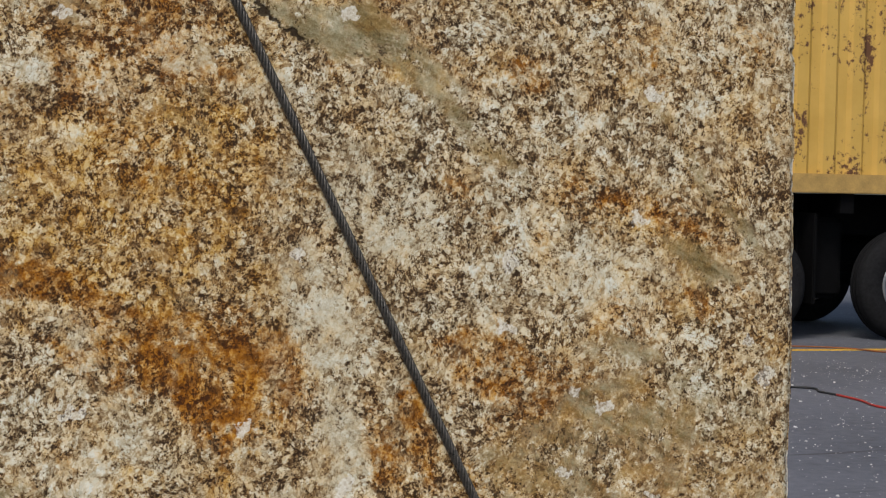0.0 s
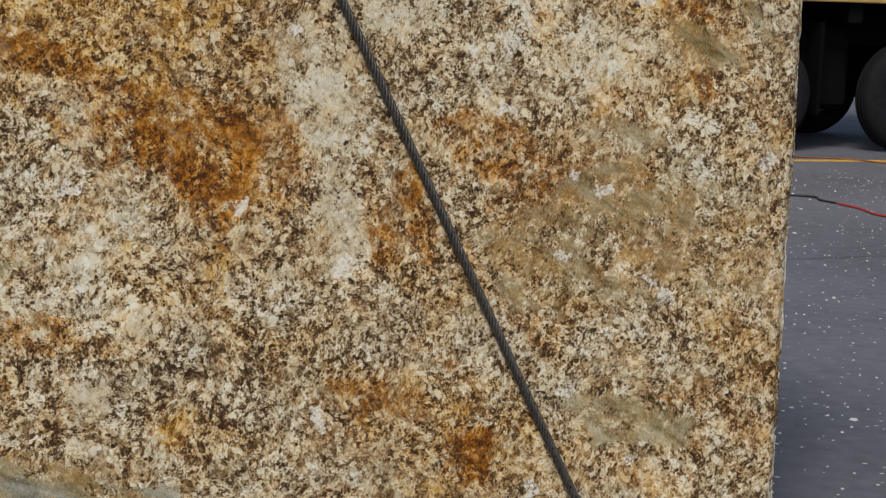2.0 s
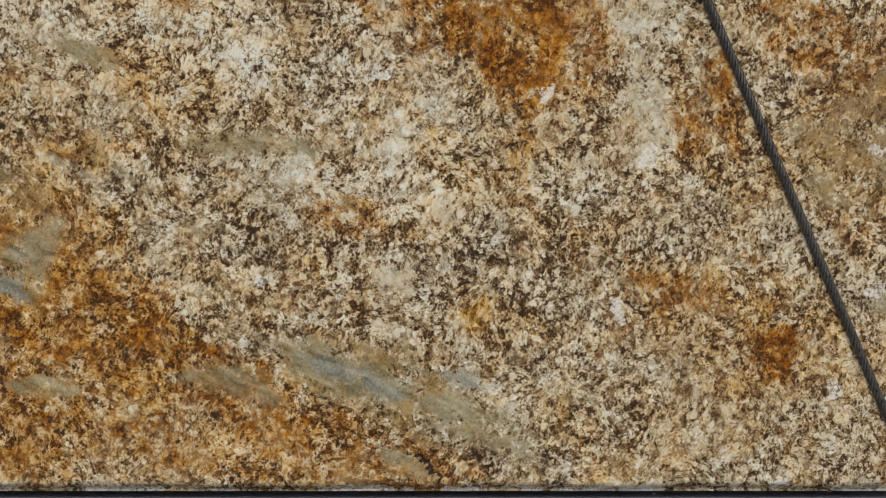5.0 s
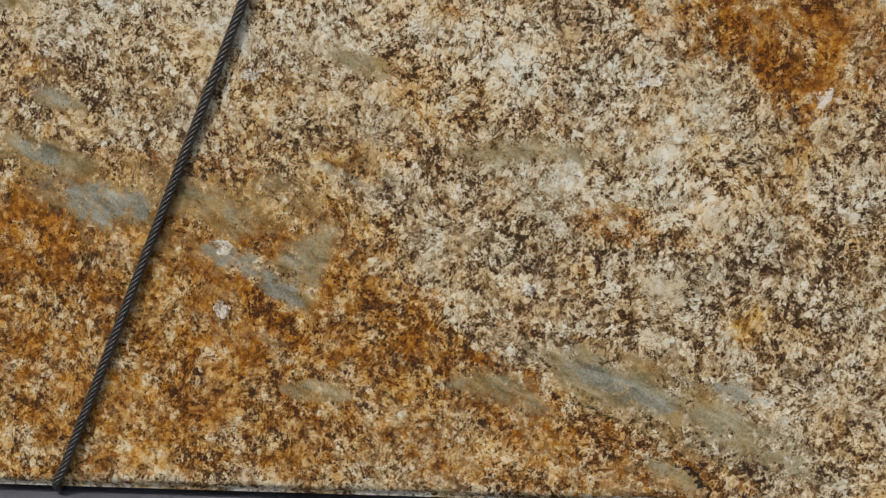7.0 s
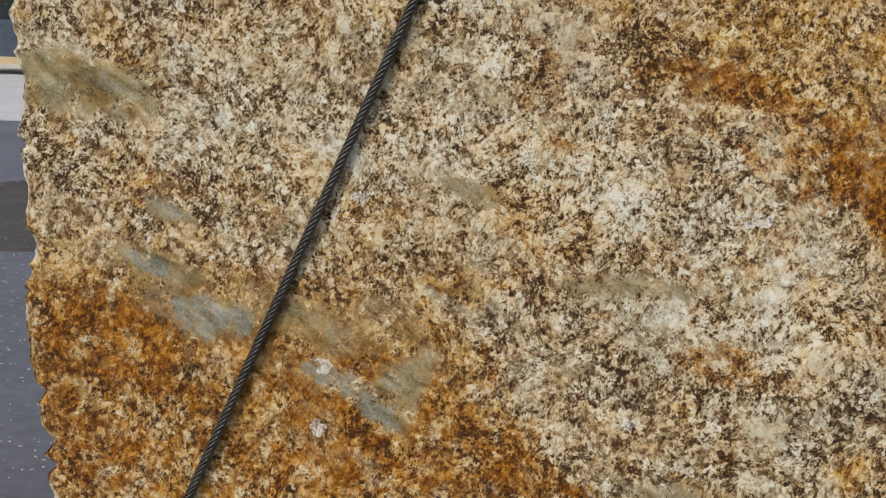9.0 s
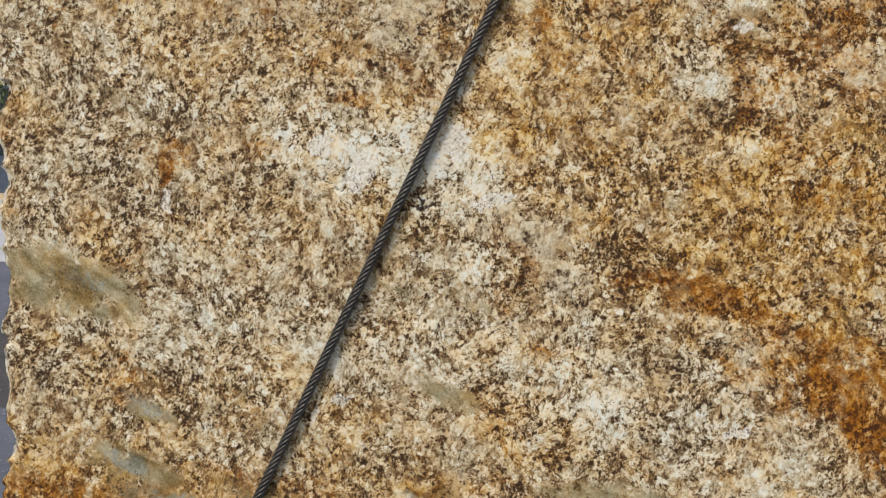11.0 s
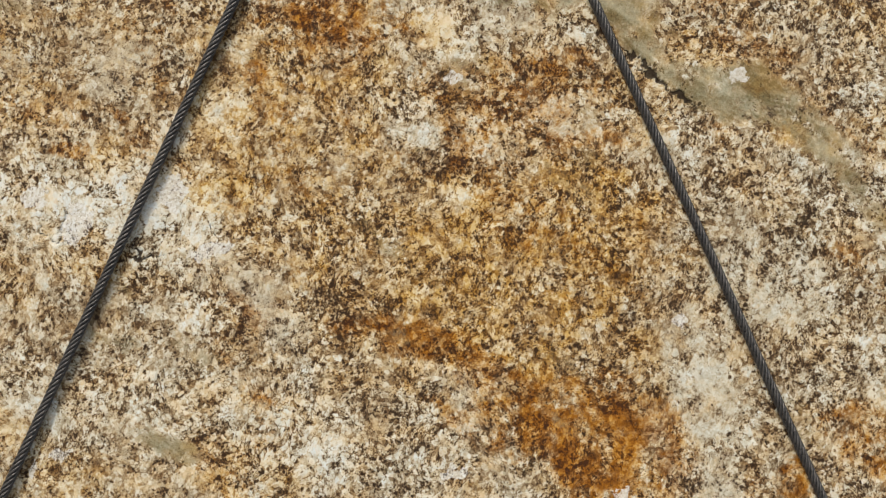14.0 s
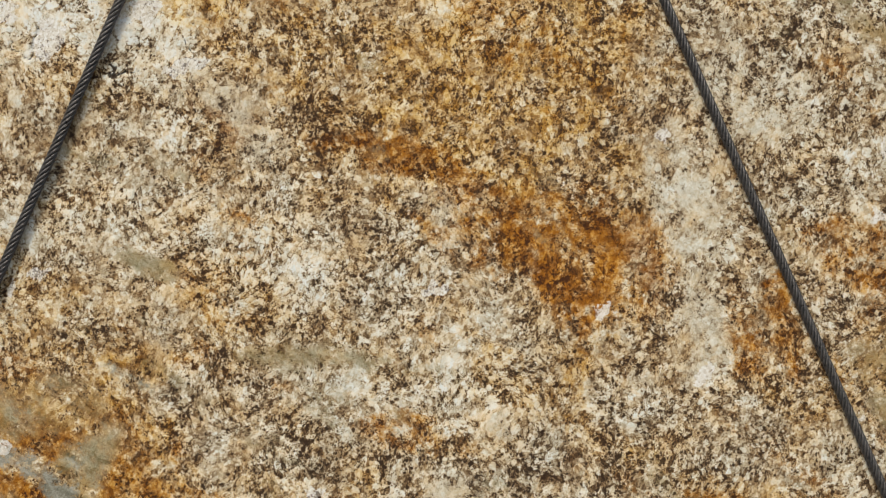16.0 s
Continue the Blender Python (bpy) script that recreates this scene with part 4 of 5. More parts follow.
vein("spot", -0.325, 0.848, 0.015, 0.010, 20, 1)
vein("spot", -1.180, 0.514, 0.021, 0.009, -20, 1)
vein("white", -1.190, 0.282, 0.032, 0.048, 20, .9)
vein("white", -1.390, 0.081, 0.037, 0.028, -30, .9)
vein("white", -1.082, 0.115, 0.023, 0.021, 0, .8)
vein("white", -1.163, 0.164, 0.016, 0.025, 0, .7)
vein("white", -0.872, 0.158, 0.039, 0.025, 0, .8)
vein("white", -0.729, 0.420, 0.023, 0.018, 0, .9)
vein("pale", -1.310, 0.474, 0.028, 0.023, 0, .8)
vein("white", -1.370, 0.527, 0.040, 0.014, 0, .8)
vein("pale", -0.271, 0.452, 0.057, 0.034, -30, .8)
vein("white", -0.193, 0.598, 0.034, 0.028, 0, .7)
vein("dark", -0.554, 0.507, 0.069, 0.025, -15, .8)
vein("dark", -1.333, 0.947, 0.063, 0.014, -10, .8)
vein("dark", -0.786, 0.943, 0.069, 0.034, -20, .5)
vein("ochre", -0.166, 1.005, 0.046, 0.138, 0, .8)
vein("rust", -0.165, 0.973, 0.034, 0.069, 0, .7)
streak("ochre", [(-0.349, 1.045), (-0.345, 0.950)], 0.016, .7)
vein("coarse", -0.403, 0.546, 0.299, 0.149, -10, .9)
patch("white", [(-1.325, 1.363), (-1.209, 1.390), (-1.117, 1.404), (-0.983, 1.464), (-0.937, 1.454), (-0.818, 1.335), (-0.776, 1.270), (-0.926, 1.231), (-1.042, 1.271), (-1.157, 1.267), (-1.276, 1.319)], .85)
vein("pale", -0.943, 1.342, 0.101, 0.079, -20, .35)
vein("spot", -1.099, 1.320, 0.030, 0.036, 0, 1)
vein("spot", -0.829, 1.274, 0.043, 0.012, 15, 1)
vein("spot", -0.905, 1.383, 0.025, 0.034, 0, 1)
vein("white", -0.848, 1.147, 0.022, 0.038, -15, 1)
vein("spot", -1.498, 1.244, 0.011, 0.025, 10, 1)
vein("white", -1.162, 1.368, 0.039, 0.034, 0, .9)
streak("line", [(-0.983, 1.276), (-0.958, 1.248), (-0.927, 1.259)], 0.0045, 1)
streak("line", [(-1.124, 1.347), (-1.129, 1.285)], 0.0034, .8)
streak("line", [(-1.171, 1.323), (-1.152, 1.290), (-1.111, 1.274)], 0.0034, .7)
streak("line", [(-0.840, 1.323), (-0.811, 1.297)], 0.0034, .7)
vein("rust", -1.516, 1.328, 0.008, 0.034, 0, .9)
vein("rust", -1.479, 1.346, 0.022, 0.022, 0, .6)
vein("ochre", -0.794, 1.403, 0.067, 0.031, 10, .85)
patch("olive", [(-1.833, 1.112), (-1.723, 1.140), (-1.623, 1.098), (-1.545, 1.032), (-1.543, 0.984), (-1.644, 1.013), (-1.744, 1.052), (-1.817, 1.028)], 1)
streak("pale", [(-1.797, 1.143), (-1.649, 1.120), (-1.542, 1.050)], 0.008, .6)
streak("grey", [(-1.733, 1.093), (-1.621, 1.052)], 0.016, .6)
streak("grey", [(-1.575, 0.845), (-1.451, 0.783)], 0.016, .6)
vein("olive", -1.556, 0.706, 0.067, 0.025, -15, .8)
vein("olive", -0.883, 0.879, 0.052, 0.025, -20, .9)
streak("rust", [(-0.575, 1.135), (-0.477, 1.134), (-0.379, 1.111)], 0.022, .8)
streak("dark", [(-0.576, 1.140), (-0.477, 1.128)], 0.016, .8)
vein("dark", -0.540, 1.087, 0.028, 0.018, 0, .7)
streak("rust", [(-0.436, 1.081), (-0.324, 1.083)], 0.010, .9)
streak("pale", [(-0.814, 1.246), (-0.721, 1.172), (-0.650, 1.087)], 0.031, .7)
streak("ochre", [(-0.348, 1.330), (-0.227, 1.254)], 0.015, .95)
streak("pale", [(-0.382, 1.362), (-0.140, 1.198)], 0.011, .5)
vein("rust", -0.193, 1.314, 0.013, 0.031, -10, .8)
vein("dark", -1.340, 0.948, 0.047, 0.013, -10, .8)
vein("pale", -0.336, 1.015, 0.038, 0.045, 0, .8)
streak("line", [(-0.310, 1.027), (-0.262, 0.964)], 0.0034, .6)
vein("ochre", -1.726, 0.941, 0.020, 0.020, 0, .8)
vein("coarse", -0.961, 1.027, 0.315, 0.124, -20, .8)
vein("spot", -0.322, 0.852, 0.016, 0.011, 20, 1)
vein("spot", -1.113, 0.855, 0.013, 0.011, 0, 1)
vein("spot", -1.161, 0.832, 0.009, 0.016, 0, 1)
vein("dark", -0.165, 0.894, 0.067, 0.045, -30, .4)
patch("rust", [(-0.714, 1.759), (-0.682, 1.783), (-0.566, 1.742), (-0.551, 1.675), (-0.619, 1.681), (-0.689, 1.714)], .85)
vein("rust", -0.564, 1.708, 0.029, 0.040, 0, .6)
vein("dark", -0.611, 1.735, 0.034, 0.016, -20, .7)
vein("ochre", -0.597, 1.605, 0.063, 0.030, 0, .8)
vein("rust", -0.752, 1.632, 0.029, 0.025, 0, .6)
vein("white", -0.365, 1.734, 0.063, 0.040, -20, 1)
vein("white", -0.432, 1.540, 0.030, 0.046, -25, 1)
vein("white", -0.392, 1.525, 0.023, 0.034, 0, .9)
vein("white", -0.288, 1.525, 0.034, 0.034, 0, .9)
vein("white", -0.116, 1.561, 0.063, 0.037, 0, .8)
vein("pale", -0.116, 1.561, 0.063, 0.037, 0, .9)
vein("white", -0.325, 1.401, 0.046, 0.030, 0, .9)
vein("spot", -0.354, 1.631, 0.009, 0.014, 0, 1)
vein("spot", -1.106, 1.311, 0.023, 0.034, 0, 1)
vein("white", -0.804, 1.555, 0.052, 0.037, 0, .9)
vein("white", -0.910, 1.510, 0.046, 0.029, 0, .7)
vein("dark", -0.340, 1.578, 0.069, 0.046, -20, .8)
vein("dark", -0.175, 1.647, 0.063, 0.030, -10, .9)
vein("rust", -0.175, 1.647, 0.063, 0.030, -10, .6)
vein("dark", -0.367, 1.476, 0.030, 0.044, 0, .9)
vein("dark", -0.258, 1.576, 0.046, 0.023, -20, .6)
patch("olive", [(-0.371, 1.829), (-0.131, 1.843), (-0.106, 1.783), (-0.236, 1.787), (-0.347, 1.794)], .7)
patch("olive", [(-0.108, 1.828), (0.050, 1.834), (0.059, 1.652), (-0.016, 1.709), (-0.085, 1.784)], .95)
streak("line", [(-0.016, 1.701), (0.023, 1.678), (0.060, 1.641)], 0.0046, .9)
vein("pale", -1.018, 1.648, 0.071, 0.028, 20, .9)
vein("pale", -1.301, 1.648, 0.092, 0.018, -5, .9)
vein("pale", -1.062, 1.606, 0.046, 0.029, 30, .7)
patch("pale", [(-1.562, 1.748), (-1.168, 1.787), (-1.066, 1.664), (-1.369, 1.592)], .4)
vein("ochre", -1.706, 1.701, 0.034, 0.021, 0, .8)
vein("rust", -1.506, 1.316, 0.018, 0.044, 0, .7)
vein("rust", -1.117, 1.465, 0.040, 0.017, 0, .6)
vein("dark", -0.963, 1.513, 0.025, 0.011, 0, .6)
vein("dark", -0.902, 1.648, 0.046, 0.023, 20, .6)
streak("olive", [(-1.512, 1.727), (-1.380, 1.738), (-1.201, 1.751)], 0.016, .6)
patch("ochre", [(-1.809, 0.707), (-1.514, 0.680), (-1.145, 0.587), (-0.843, 0.438), (-0.670, 0.285), (-0.778, 0.067), (-1.760, 0.003), (-1.791, 0.397)], .7)
patch("rust", [(-1.786, 0.613), (-1.430, 0.531), (-1.144, 0.425), (-0.932, 0.272), (-0.999, 0.052), (-1.558, 0.016), (-1.756, 0.228)], .4)
patch("ochre", [(-0.468, 1.323), (-0.257, 1.495), (0.101, 1.451), (0.103, 1.199), (0.058, 1.039), (0.050, 0.701), (-0.140, 0.739), (-0.230, 0.995), (-0.464, 1.039)], .35)
patch("rust", [(0.492, 0.993), (0.801, 0.872), (1.164, 0.795), (1.163, 0.648), (0.493, 0.666)], .3)
patch("ochre", [(-0.910, 1.774), (-0.513, 1.789), (-0.448, 1.634), (-0.546, 1.405), (-0.265, 1.310), (0.071, 1.417), (0.096, 0.918), (-0.247, 0.981), (-0.588, 1.178), (-0.861, 1.365)], .5)
patch("rust", [(-1.711, 0.615), (-1.515, 0.610), (-1.430, 0.519), (-1.516, 0.409), (-1.702, 0.437), (-1.801, 0.505)], .8)
patch("rust", [(-1.407, 0.318), (-1.238, 0.421), (-1.073, 0.381), (-0.978, 0.281), (-1.142, 0.189), (-1.334, 0.226)], .7)
vein("rust", -1.576, 0.549, 0.103, 0.057, -10, .9)
vein("rust", -1.629, 0.296, 0.138, 0.069, -25, .7)
vein("rust", -1.238, 0.184, 0.138, 0.057, -10, .6)
vein("rust", -0.807, 0.371, 0.080, 0.080, 0, .6)
vein("rust", -0.374, 1.112, 0.135, 0.034, -15, .6)
vein("dark", -0.520, 1.119, 0.068, 0.028, -10, .6)
vein("rust", -0.248, 1.027, 0.135, 0.045, -25, .5)
vein("rust", -0.066, 0.944, 0.090, 0.068, -30, .7)
vein("rust", -0.608, 1.680, 0.090, 0.045, -10, .5)
vein("rust", -0.179, 1.343, 0.135, 0.068, -20, .4)
vein("dark", -0.544, 1.174, 0.101, 0.034, -15, .6)
vein("white", -1.125, 1.324, 0.079, 0.056, 0, .8)
vein("spot", -1.102, 1.313, 0.029, 0.034, 0, 1)
vein("spot", -1.183, 1.367, 0.023, 0.016, 0, 1)
vein("white", -0.879, 1.388, 0.068, 0.068, 0, .8)
patch("olive", [(-1.672, 0.746), (-1.405, 0.694), (-1.192, 0.666), (-1.075, 0.589), (-1.098, 0.520), (-1.239, 0.549), (-1.454, 0.541), (-1.612, 0.642)], .45)
patch("ochre", [(-1.809, 0.707), (-1.550, 0.702), (-1.192, 0.666), (-0.891, 0.584), (-0.775, 0.441), (-0.636, 0.287), (-0.885, 0.239), (-1.238, 0.374), (-1.553, 0.455), (-1.801, 0.493)], .8)
patch("olive", [(-0.578, 0.332), (-0.281, 0.308), (-0.005, 0.155), (0.044, 0.046), (-0.188, 0.085), (-0.469, 0.205)], .5)
patch("ochre", [(-0.740, 0.320), (-0.502, 0.274), (-0.234, 0.133), (-0.048, 0.024), (-0.744, 0.023)], .5)
patch("rust", [(0.455, 0.968), (0.776, 0.954), (0.942, 0.844), (0.733, 0.676), (0.529, 0.673)], .35)
patch("ochre", [(0.125, 0.506), (0.383, 0.485), (0.605, 0.367), (0.577, 0.198), (0.371, 0.200), (0.211, 0.367)], .45)
patch("rust", [(0.456, 0.972), (0.736, 0.928), (0.992, 0.822), (1.063, 0.651), (0.743, 0.631), (0.531, 0.775)], .4)
patch("olive", [(0.495, 0.798), (0.738, 0.857), (0.988, 0.954), (1.161, 0.858), (1.130, 0.625), (0.808, 0.581), (0.558, 0.633)], .4)
patch("rust", [(-0.449, 1.657), (-0.070, 1.718), (-0.006, 1.512), (-0.163, 1.426), (-0.349, 1.438)], .4)
patch("ochre", [(-1.747, 1.741), (-1.501, 1.739), (-1.143, 1.765), (-1.057, 1.537), (-1.325, 1.478), (-1.607, 1.534)], .4)
patch("ochre", [(-0.781, 1.482), (-0.239, 1.454), (0.051, 1.171), (0.026, 0.869), (-0.245, 0.938), (-0.521, 1.152), (-0.773, 1.279)], .5)
vein("white", -0.654, 0.902, 0.149, 0.092, -15, .7)
vein("white", -0.352, 0.614, 0.230, 0.138, 0, .5)
vein("white", -0.854, 0.975, 0.184, 0.069, 0, .5)
vein("dark", -1.002, 0.280, 0.069, 0.034, -30, .5)
streak("dark", [(-1.576, 0.620), (-1.503, 0.587), (-1.442, 0.518)], 0.011, .6)
streak("dark", [(-1.701, 0.485), (-1.602, 0.501), (-1.516, 0.480)], 0.010, .5)
streak("dark", [(-1.504, 0.409), (-1.407, 0.366), (-1.334, 0.310)], 0.009, .5)
vein("dark", -1.529, 0.650, 0.135, 0.034, -10, .5)
vein("white", -1.258, 0.955, 0.225, 0.112, 0, .4)
vein("white", -1.177, 1.393, 0.138, 0.069, 0, .5)
vein("pale", -1.492, 1.622, 0.103, 0.057, -10, .5)
vein("white", -0.328, 0.964, 0.120, 0.072, 0, .4)
vein("white", -0.319, 0.756, 0.168, 0.072, 0, .4)
vein("dark", -0.364, 0.513, 0.144, 0.060, -10, .5)
patch("rust", [(-1.810, 0.671), (-1.514, 0.662), (-1.239, 0.642), (-1.052, 0.567), (-0.867, 0.483), (-0.716, 0.352), (-0.838, 0.206), (-1.238, 0.327), (-1.553, 0.407), (-1.790, 0.421)], .6)
patch("rust", [(-1.778, 0.397), (-1.407, 0.414), (-1.001, 0.244), (-0.928, 0.057), (-1.760, 0.003)], .55)
vein("olive", -1.394, 0.602, 0.103, 0.034, -15, .7)
vein("rust", -1.552, 0.573, 0.069, 0.046, -20, .8)
patch("rust", [(-1.495, 0.721), (-1.151, 0.700), (-0.904, 0.588), (-0.793, 0.360), (-0.566, 0.271), (-0.361, 0.134), (-0.189, 0.019), (-1.531, 0.016)], .45)
patch("olive", [(-0.555, 0.317), (-0.408, 0.331), (-0.160, 0.254), (-0.034, 0.116), (-0.248, 0.159), (-0.452, 0.226)], .7)

# background drift of iron, feldspar and mica through the whole stone, drawn out along its dip
along = face_x * 0.85 - face_z * 0.53
across = face_x * 0.53 + face_z * 0.85
for kind, scale, seed, low, span, most in (("rust", 9.0, 31, 0.53, 0.20, 0.30), ("ochre", 8.0, 32, 0.48, 0.22, 0.40), ("olive", 13.0, 33, 0.58, 0.16, 0.30), ("dark", 16.0, 34, 0.55, 0.18, 0.35), ("white", 15.0, 35, 0.54, 0.18, 0.40)):
    drift = field(along * 0.45 + 0.05 * wx, across, scale, seed, 5)
    MASKS[kind] = np.maximum(MASKS[kind], most * np.clip((drift - low) / span, 0, 1))


rim = np.minimum.reduce([(face_x - left), (right - face_x), (top - face_z), (face_z - bottom)])
# fresh pale breaks along the chipped brow and sides
broken = field(face_x * 1.0, face_z * 1.0, 14, 44, 3)
reach = 0.030 * np.clip(broken - 0.36, 0, 1)
MASKS["spot"] = np.maximum(MASKS["spot"], np.where(broken > 0.38, np.clip(1.4 - (top - face_z) / (reach + 1e-4), 0, 1), 0))
MASKS["spot"] = np.maximum(MASKS["spot"], np.where(broken > 0.56, np.clip(1.4 - rim / (reach + 1e-4), 0, 1), 0))


def granite_block():
    worn = 0.014 + 0.016 * field(face_x, face_z, 22, 41, 3)
    back = 0.016 * np.clip(1 - rim / worn, 0, 1) ** 2
    relief = 0.0035 * (field(face_x, face_z, 30, 42, 4) - 0.5) + 0.006 * (field(face_x, face_z, 5, 43, 3) - 0.5)
    relief = relief + 0.004 * MASKS["line"] + 0.0015 * (lace - 0.5)
    y = back + relief
    front = np.stack([face_x, y, face_z], -1).reshape(-1, 3)
    idx = np.arange(NX * NZ).reshape(NZ, NX)
    quads = np.stack([idx[:-1, :-1], idx[:-1, 1:], idx[1:, 1:], idx[1:, :-1]], -1).reshape(-1, 4)
    loop = np.concatenate([idx[0, :-1], idx[:-1, -1], idx[-1, :0:-1], idx[:0:-1, 0]])
    verts, faces, prev = [front], [quads], loop
    mid = np.array([(-1.8 + 1.2) / 2, 0, 0.92])
    n, count = len(loop), NX * NZ
    depths = [0.012, 0.03, 0.06, 0.12, 0.25, 0.45, 0.7, 0.95, 1.15, DEPTH]
    base = front[loop]
    low, high = base[:, 2] < 0.02, base[:, 2] > 1.70
    for d in depths:
        ring = base.copy()
        ring[:, 1] = d
        s = np.arange(n) * 0.0035
        bulge = 0.035 * (field(s, s * 0 + d * 3, 5, 51, 4) - 0.5) * min(1, d * 6)
        out = np.stack([ring[:, 0] - mid[0], ring[:, 0] * 0, ring[:, 2] - mid[2]], -1)
        out /= np.linalg.norm(out, axis=1, keepdims=True)
        ring += out * (bulge - (0.006 if d > 0.02 else 0))[:, None]
        # the underside lies level on the yard
        ring[:, 2] = np.where(low, -0.022 * min(1, d / 0.10) + d * math.tan(radians(-LEAN_BACK)), ring[:, 2])
        ring[:, 2] = np.maximum(ring[:, 2], -0.022 + d * math.tan(radians(-LEAN_BACK)) if d > 0.09 else ring[:, 2])
        new_idx = count + np.arange(n)
        verts.append(ring)
        faces.append(np.stack([prev, np.roll(prev, -1), np.roll(new_idx, -1), new_idx], -1)[:, ::-1])
        prev, count = new_idx, count + n
    verts = np.concatenate(verts)
    cap = [int(i) for i in prev]
    polys = np.concatenate(faces)
    me = bpy.data.meshes.new("granite_block")
    me.from_pydata(verts.tolist(), [], polys.tolist() + [cap])
    for name, keys in (("minerals", ("olive", "white", "dark", "spot")), ("stains", ("rust", "ochre", "line", "pale")), ("bands", ("grey", "coarse", "coarse", "coarse"))):
        cols = np.stack([MASKS[k].reshape(-1) for k in keys], -1)
        # on the hidden sides the minerals run on in the same measure
        span = verts[NX * NZ:]
        sides = np.stack([np.clip((field(span[:, 0] + span[:, 2], span[:, 1] + span[:, 2] * 0.6, 6, 70 + i, 4) - 0.5) * 4, 0, 0.7) * (k not in ("spot", "line")) for i, k in enumerate(keys)], -1)
        sides[:n] = cols[loop]
        att = me.attributes.new(name, "FLOAT_COLOR", "POINT")
        att.data.foreach_set("color", np.concatenate([cols, sides]).astype(np.float32).reshape(-1))
    me.polygons.foreach_set("use_smooth", np.ones(len(me.polygons), bool))
    me.materials.append(GRANITE)
    me.update()
    ob = new("granite_block", me)
    ob.matrix_world = BLOCK
    return tagged(ob, "rough-sawn granite block in cream, grey and rust, slung in ropes", "granite block")


granite_block()


# ---- wire rope slings ----
def sling(foot, brow, apex):
    """One wire rope from under the block up its face, over its brow to the lifting point, and down its back."""
    r = 0.0102
    way = [Vector((foot[0] + 0.03 * (foot[0] - brow[0]), 0.10, 0.004)), Vector((foot[0] + 0.005 * (foot[0] - brow[0]), 0.012, -0.006)), Vector((foot[0], -r - 0.001, 0.012))]
    a, b = Vector((foot[0], -r - 0.003, foot[1])), Vector((brow[0], -r - 0.003, brow[1]))
    for i in range(1, 40):
        way.append(a.lerp(b, i / 40))
    way += [b + Vector((0, 0.002, 0.004)), b + (Vector(apex) - b) * 0.02 + Vector((0, 0.001, 0.004))]
    way += [b.lerp(Vector(apex), k / 12) for k in range(1, 13)]
    # even steps along the way
    pts, run = [way[0]], 0.0
    step = 0.0062
    for p, q in zip(way, way[1:]):
        d = (q - p).length
        while run + step <= d + 1e-9 and d > 1e-6:
            run += step
            pts.append(p.lerp(q, run / d))
        run -= d
    rope = thing("wire_rope", "dark oiled twisted steel wire rope slung round the granite block", "wire rope", group="lifting ropes")
    rope.matrix_world = BLOCK
    core = bmesh.new()
    tube(core, pts[::4], r * 0.55, 6)
    part("core", core, STEEL, rope)
    side, frames = None, []
    for i, p in enumerate(pts):
        d = (pts[min(i + 1, len(pts) - 1)] - pts[max(i - 1, 0)]).normalized()
        side = d.orthogonal().normalized() if side is None else (side - d * side.dot(d)).normalized()
        frames.append((p, side, d.cross(side)))
    for k in range(6):
        line = []
        for i, (p, s, u) in enumerate(frames):
            ang = 2 * math.pi * (i * step / 0.080 + k / 6)
            line.append(p + (s * math.cos(ang) + u * math.sin(ang)) * r * 0.66)
        bm = bmesh.new()
        tube(bm, line, r * 0.315, 8)
        part("strand", bm, STEEL, rope)


APEX = (-0.47, 0.62, 3.15)
sling((-1.541, 0.0), (-0.765, 1.846), APEX)
sling((0.806, 0.0), (-0.110, 1.856), APEX)


# ---- container on its trailer ----
TX, TY = 1.12, 11.35


def container():
    c = thing("shipping_container", "rust-stained yellow corrugated steel shipping container on a trailer", "shipping container", (TX, TY, 0))
    length, z0, z1 = 12.19, 1.56, 4.0
    # corrugated long wall
    bm = bmesh.new()
    prof, x, k = [], 0.09, 0
    while x < length - 0.12:
        prof += [(x, 0.0), (x + 0.11, 0.0), (x + 0.15, 0.036), (x + 0.24, 0.036)]
        x += 0.278
    prof.append((length - 0.09, 0.0))
    lo = [bm.verts.new((px, 0.03 + py, z0)) for px, py in prof]
    hi = [bm.verts.new((px, 0.03 + py, z1)) for px, py in prof]
    for i in range(len(prof) - 1):
        bm.faces.new((lo[i], lo[i + 1], hi[i + 1], hi[i]))
    part("side_wall", bm, YELLOW, c)
    part("bottom_rail", boxed(0, -0.012, 1.385, length, 0.10, 1.565, bevel=0.008), RAIL, c, "faded yellow lower side rail")
    part("top_rail", boxed(0, -0.005, z1, length, 0.10, z1 + 0.1, bevel=0.008), RAIL, c)
    for px in (0.0, length - 0.16):
        part("corner_post", boxed(px, -0.008, 1.565, px + 0.10, 0.12, z1 + 0.02, bevel=0.01), YELLOW, c)
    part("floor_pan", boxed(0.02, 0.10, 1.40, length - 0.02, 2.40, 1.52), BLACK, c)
    part("far_wall", boxed(0.05, 2.36, 1.52, length - 0.05, 2.42, z1 + 0.05), YELLOW, c)
    part("end_wall", boxed(0.02, 0.12, 1.52, 0.06, 2.36, z1 + 0.05), YELLOW, c)
    part("end_wall", boxed(length - 0.06, 0.12, 1.52, length - 0.02, 2.36, z1 + 0.05), YELLOW, c)
    part("roof", boxed(0.02, 0.02, z1 + 0.05, length - 0.02, 2.40, z1 + 0.09), YELLOW, c)
    for px in (0.72, 0.82):
        part("lettering_bar", boxed(px, 0.012, 3.195, px + 0.06, 0.030, 3.245), LETTER, c, "black painted lettering stroke")
    return c


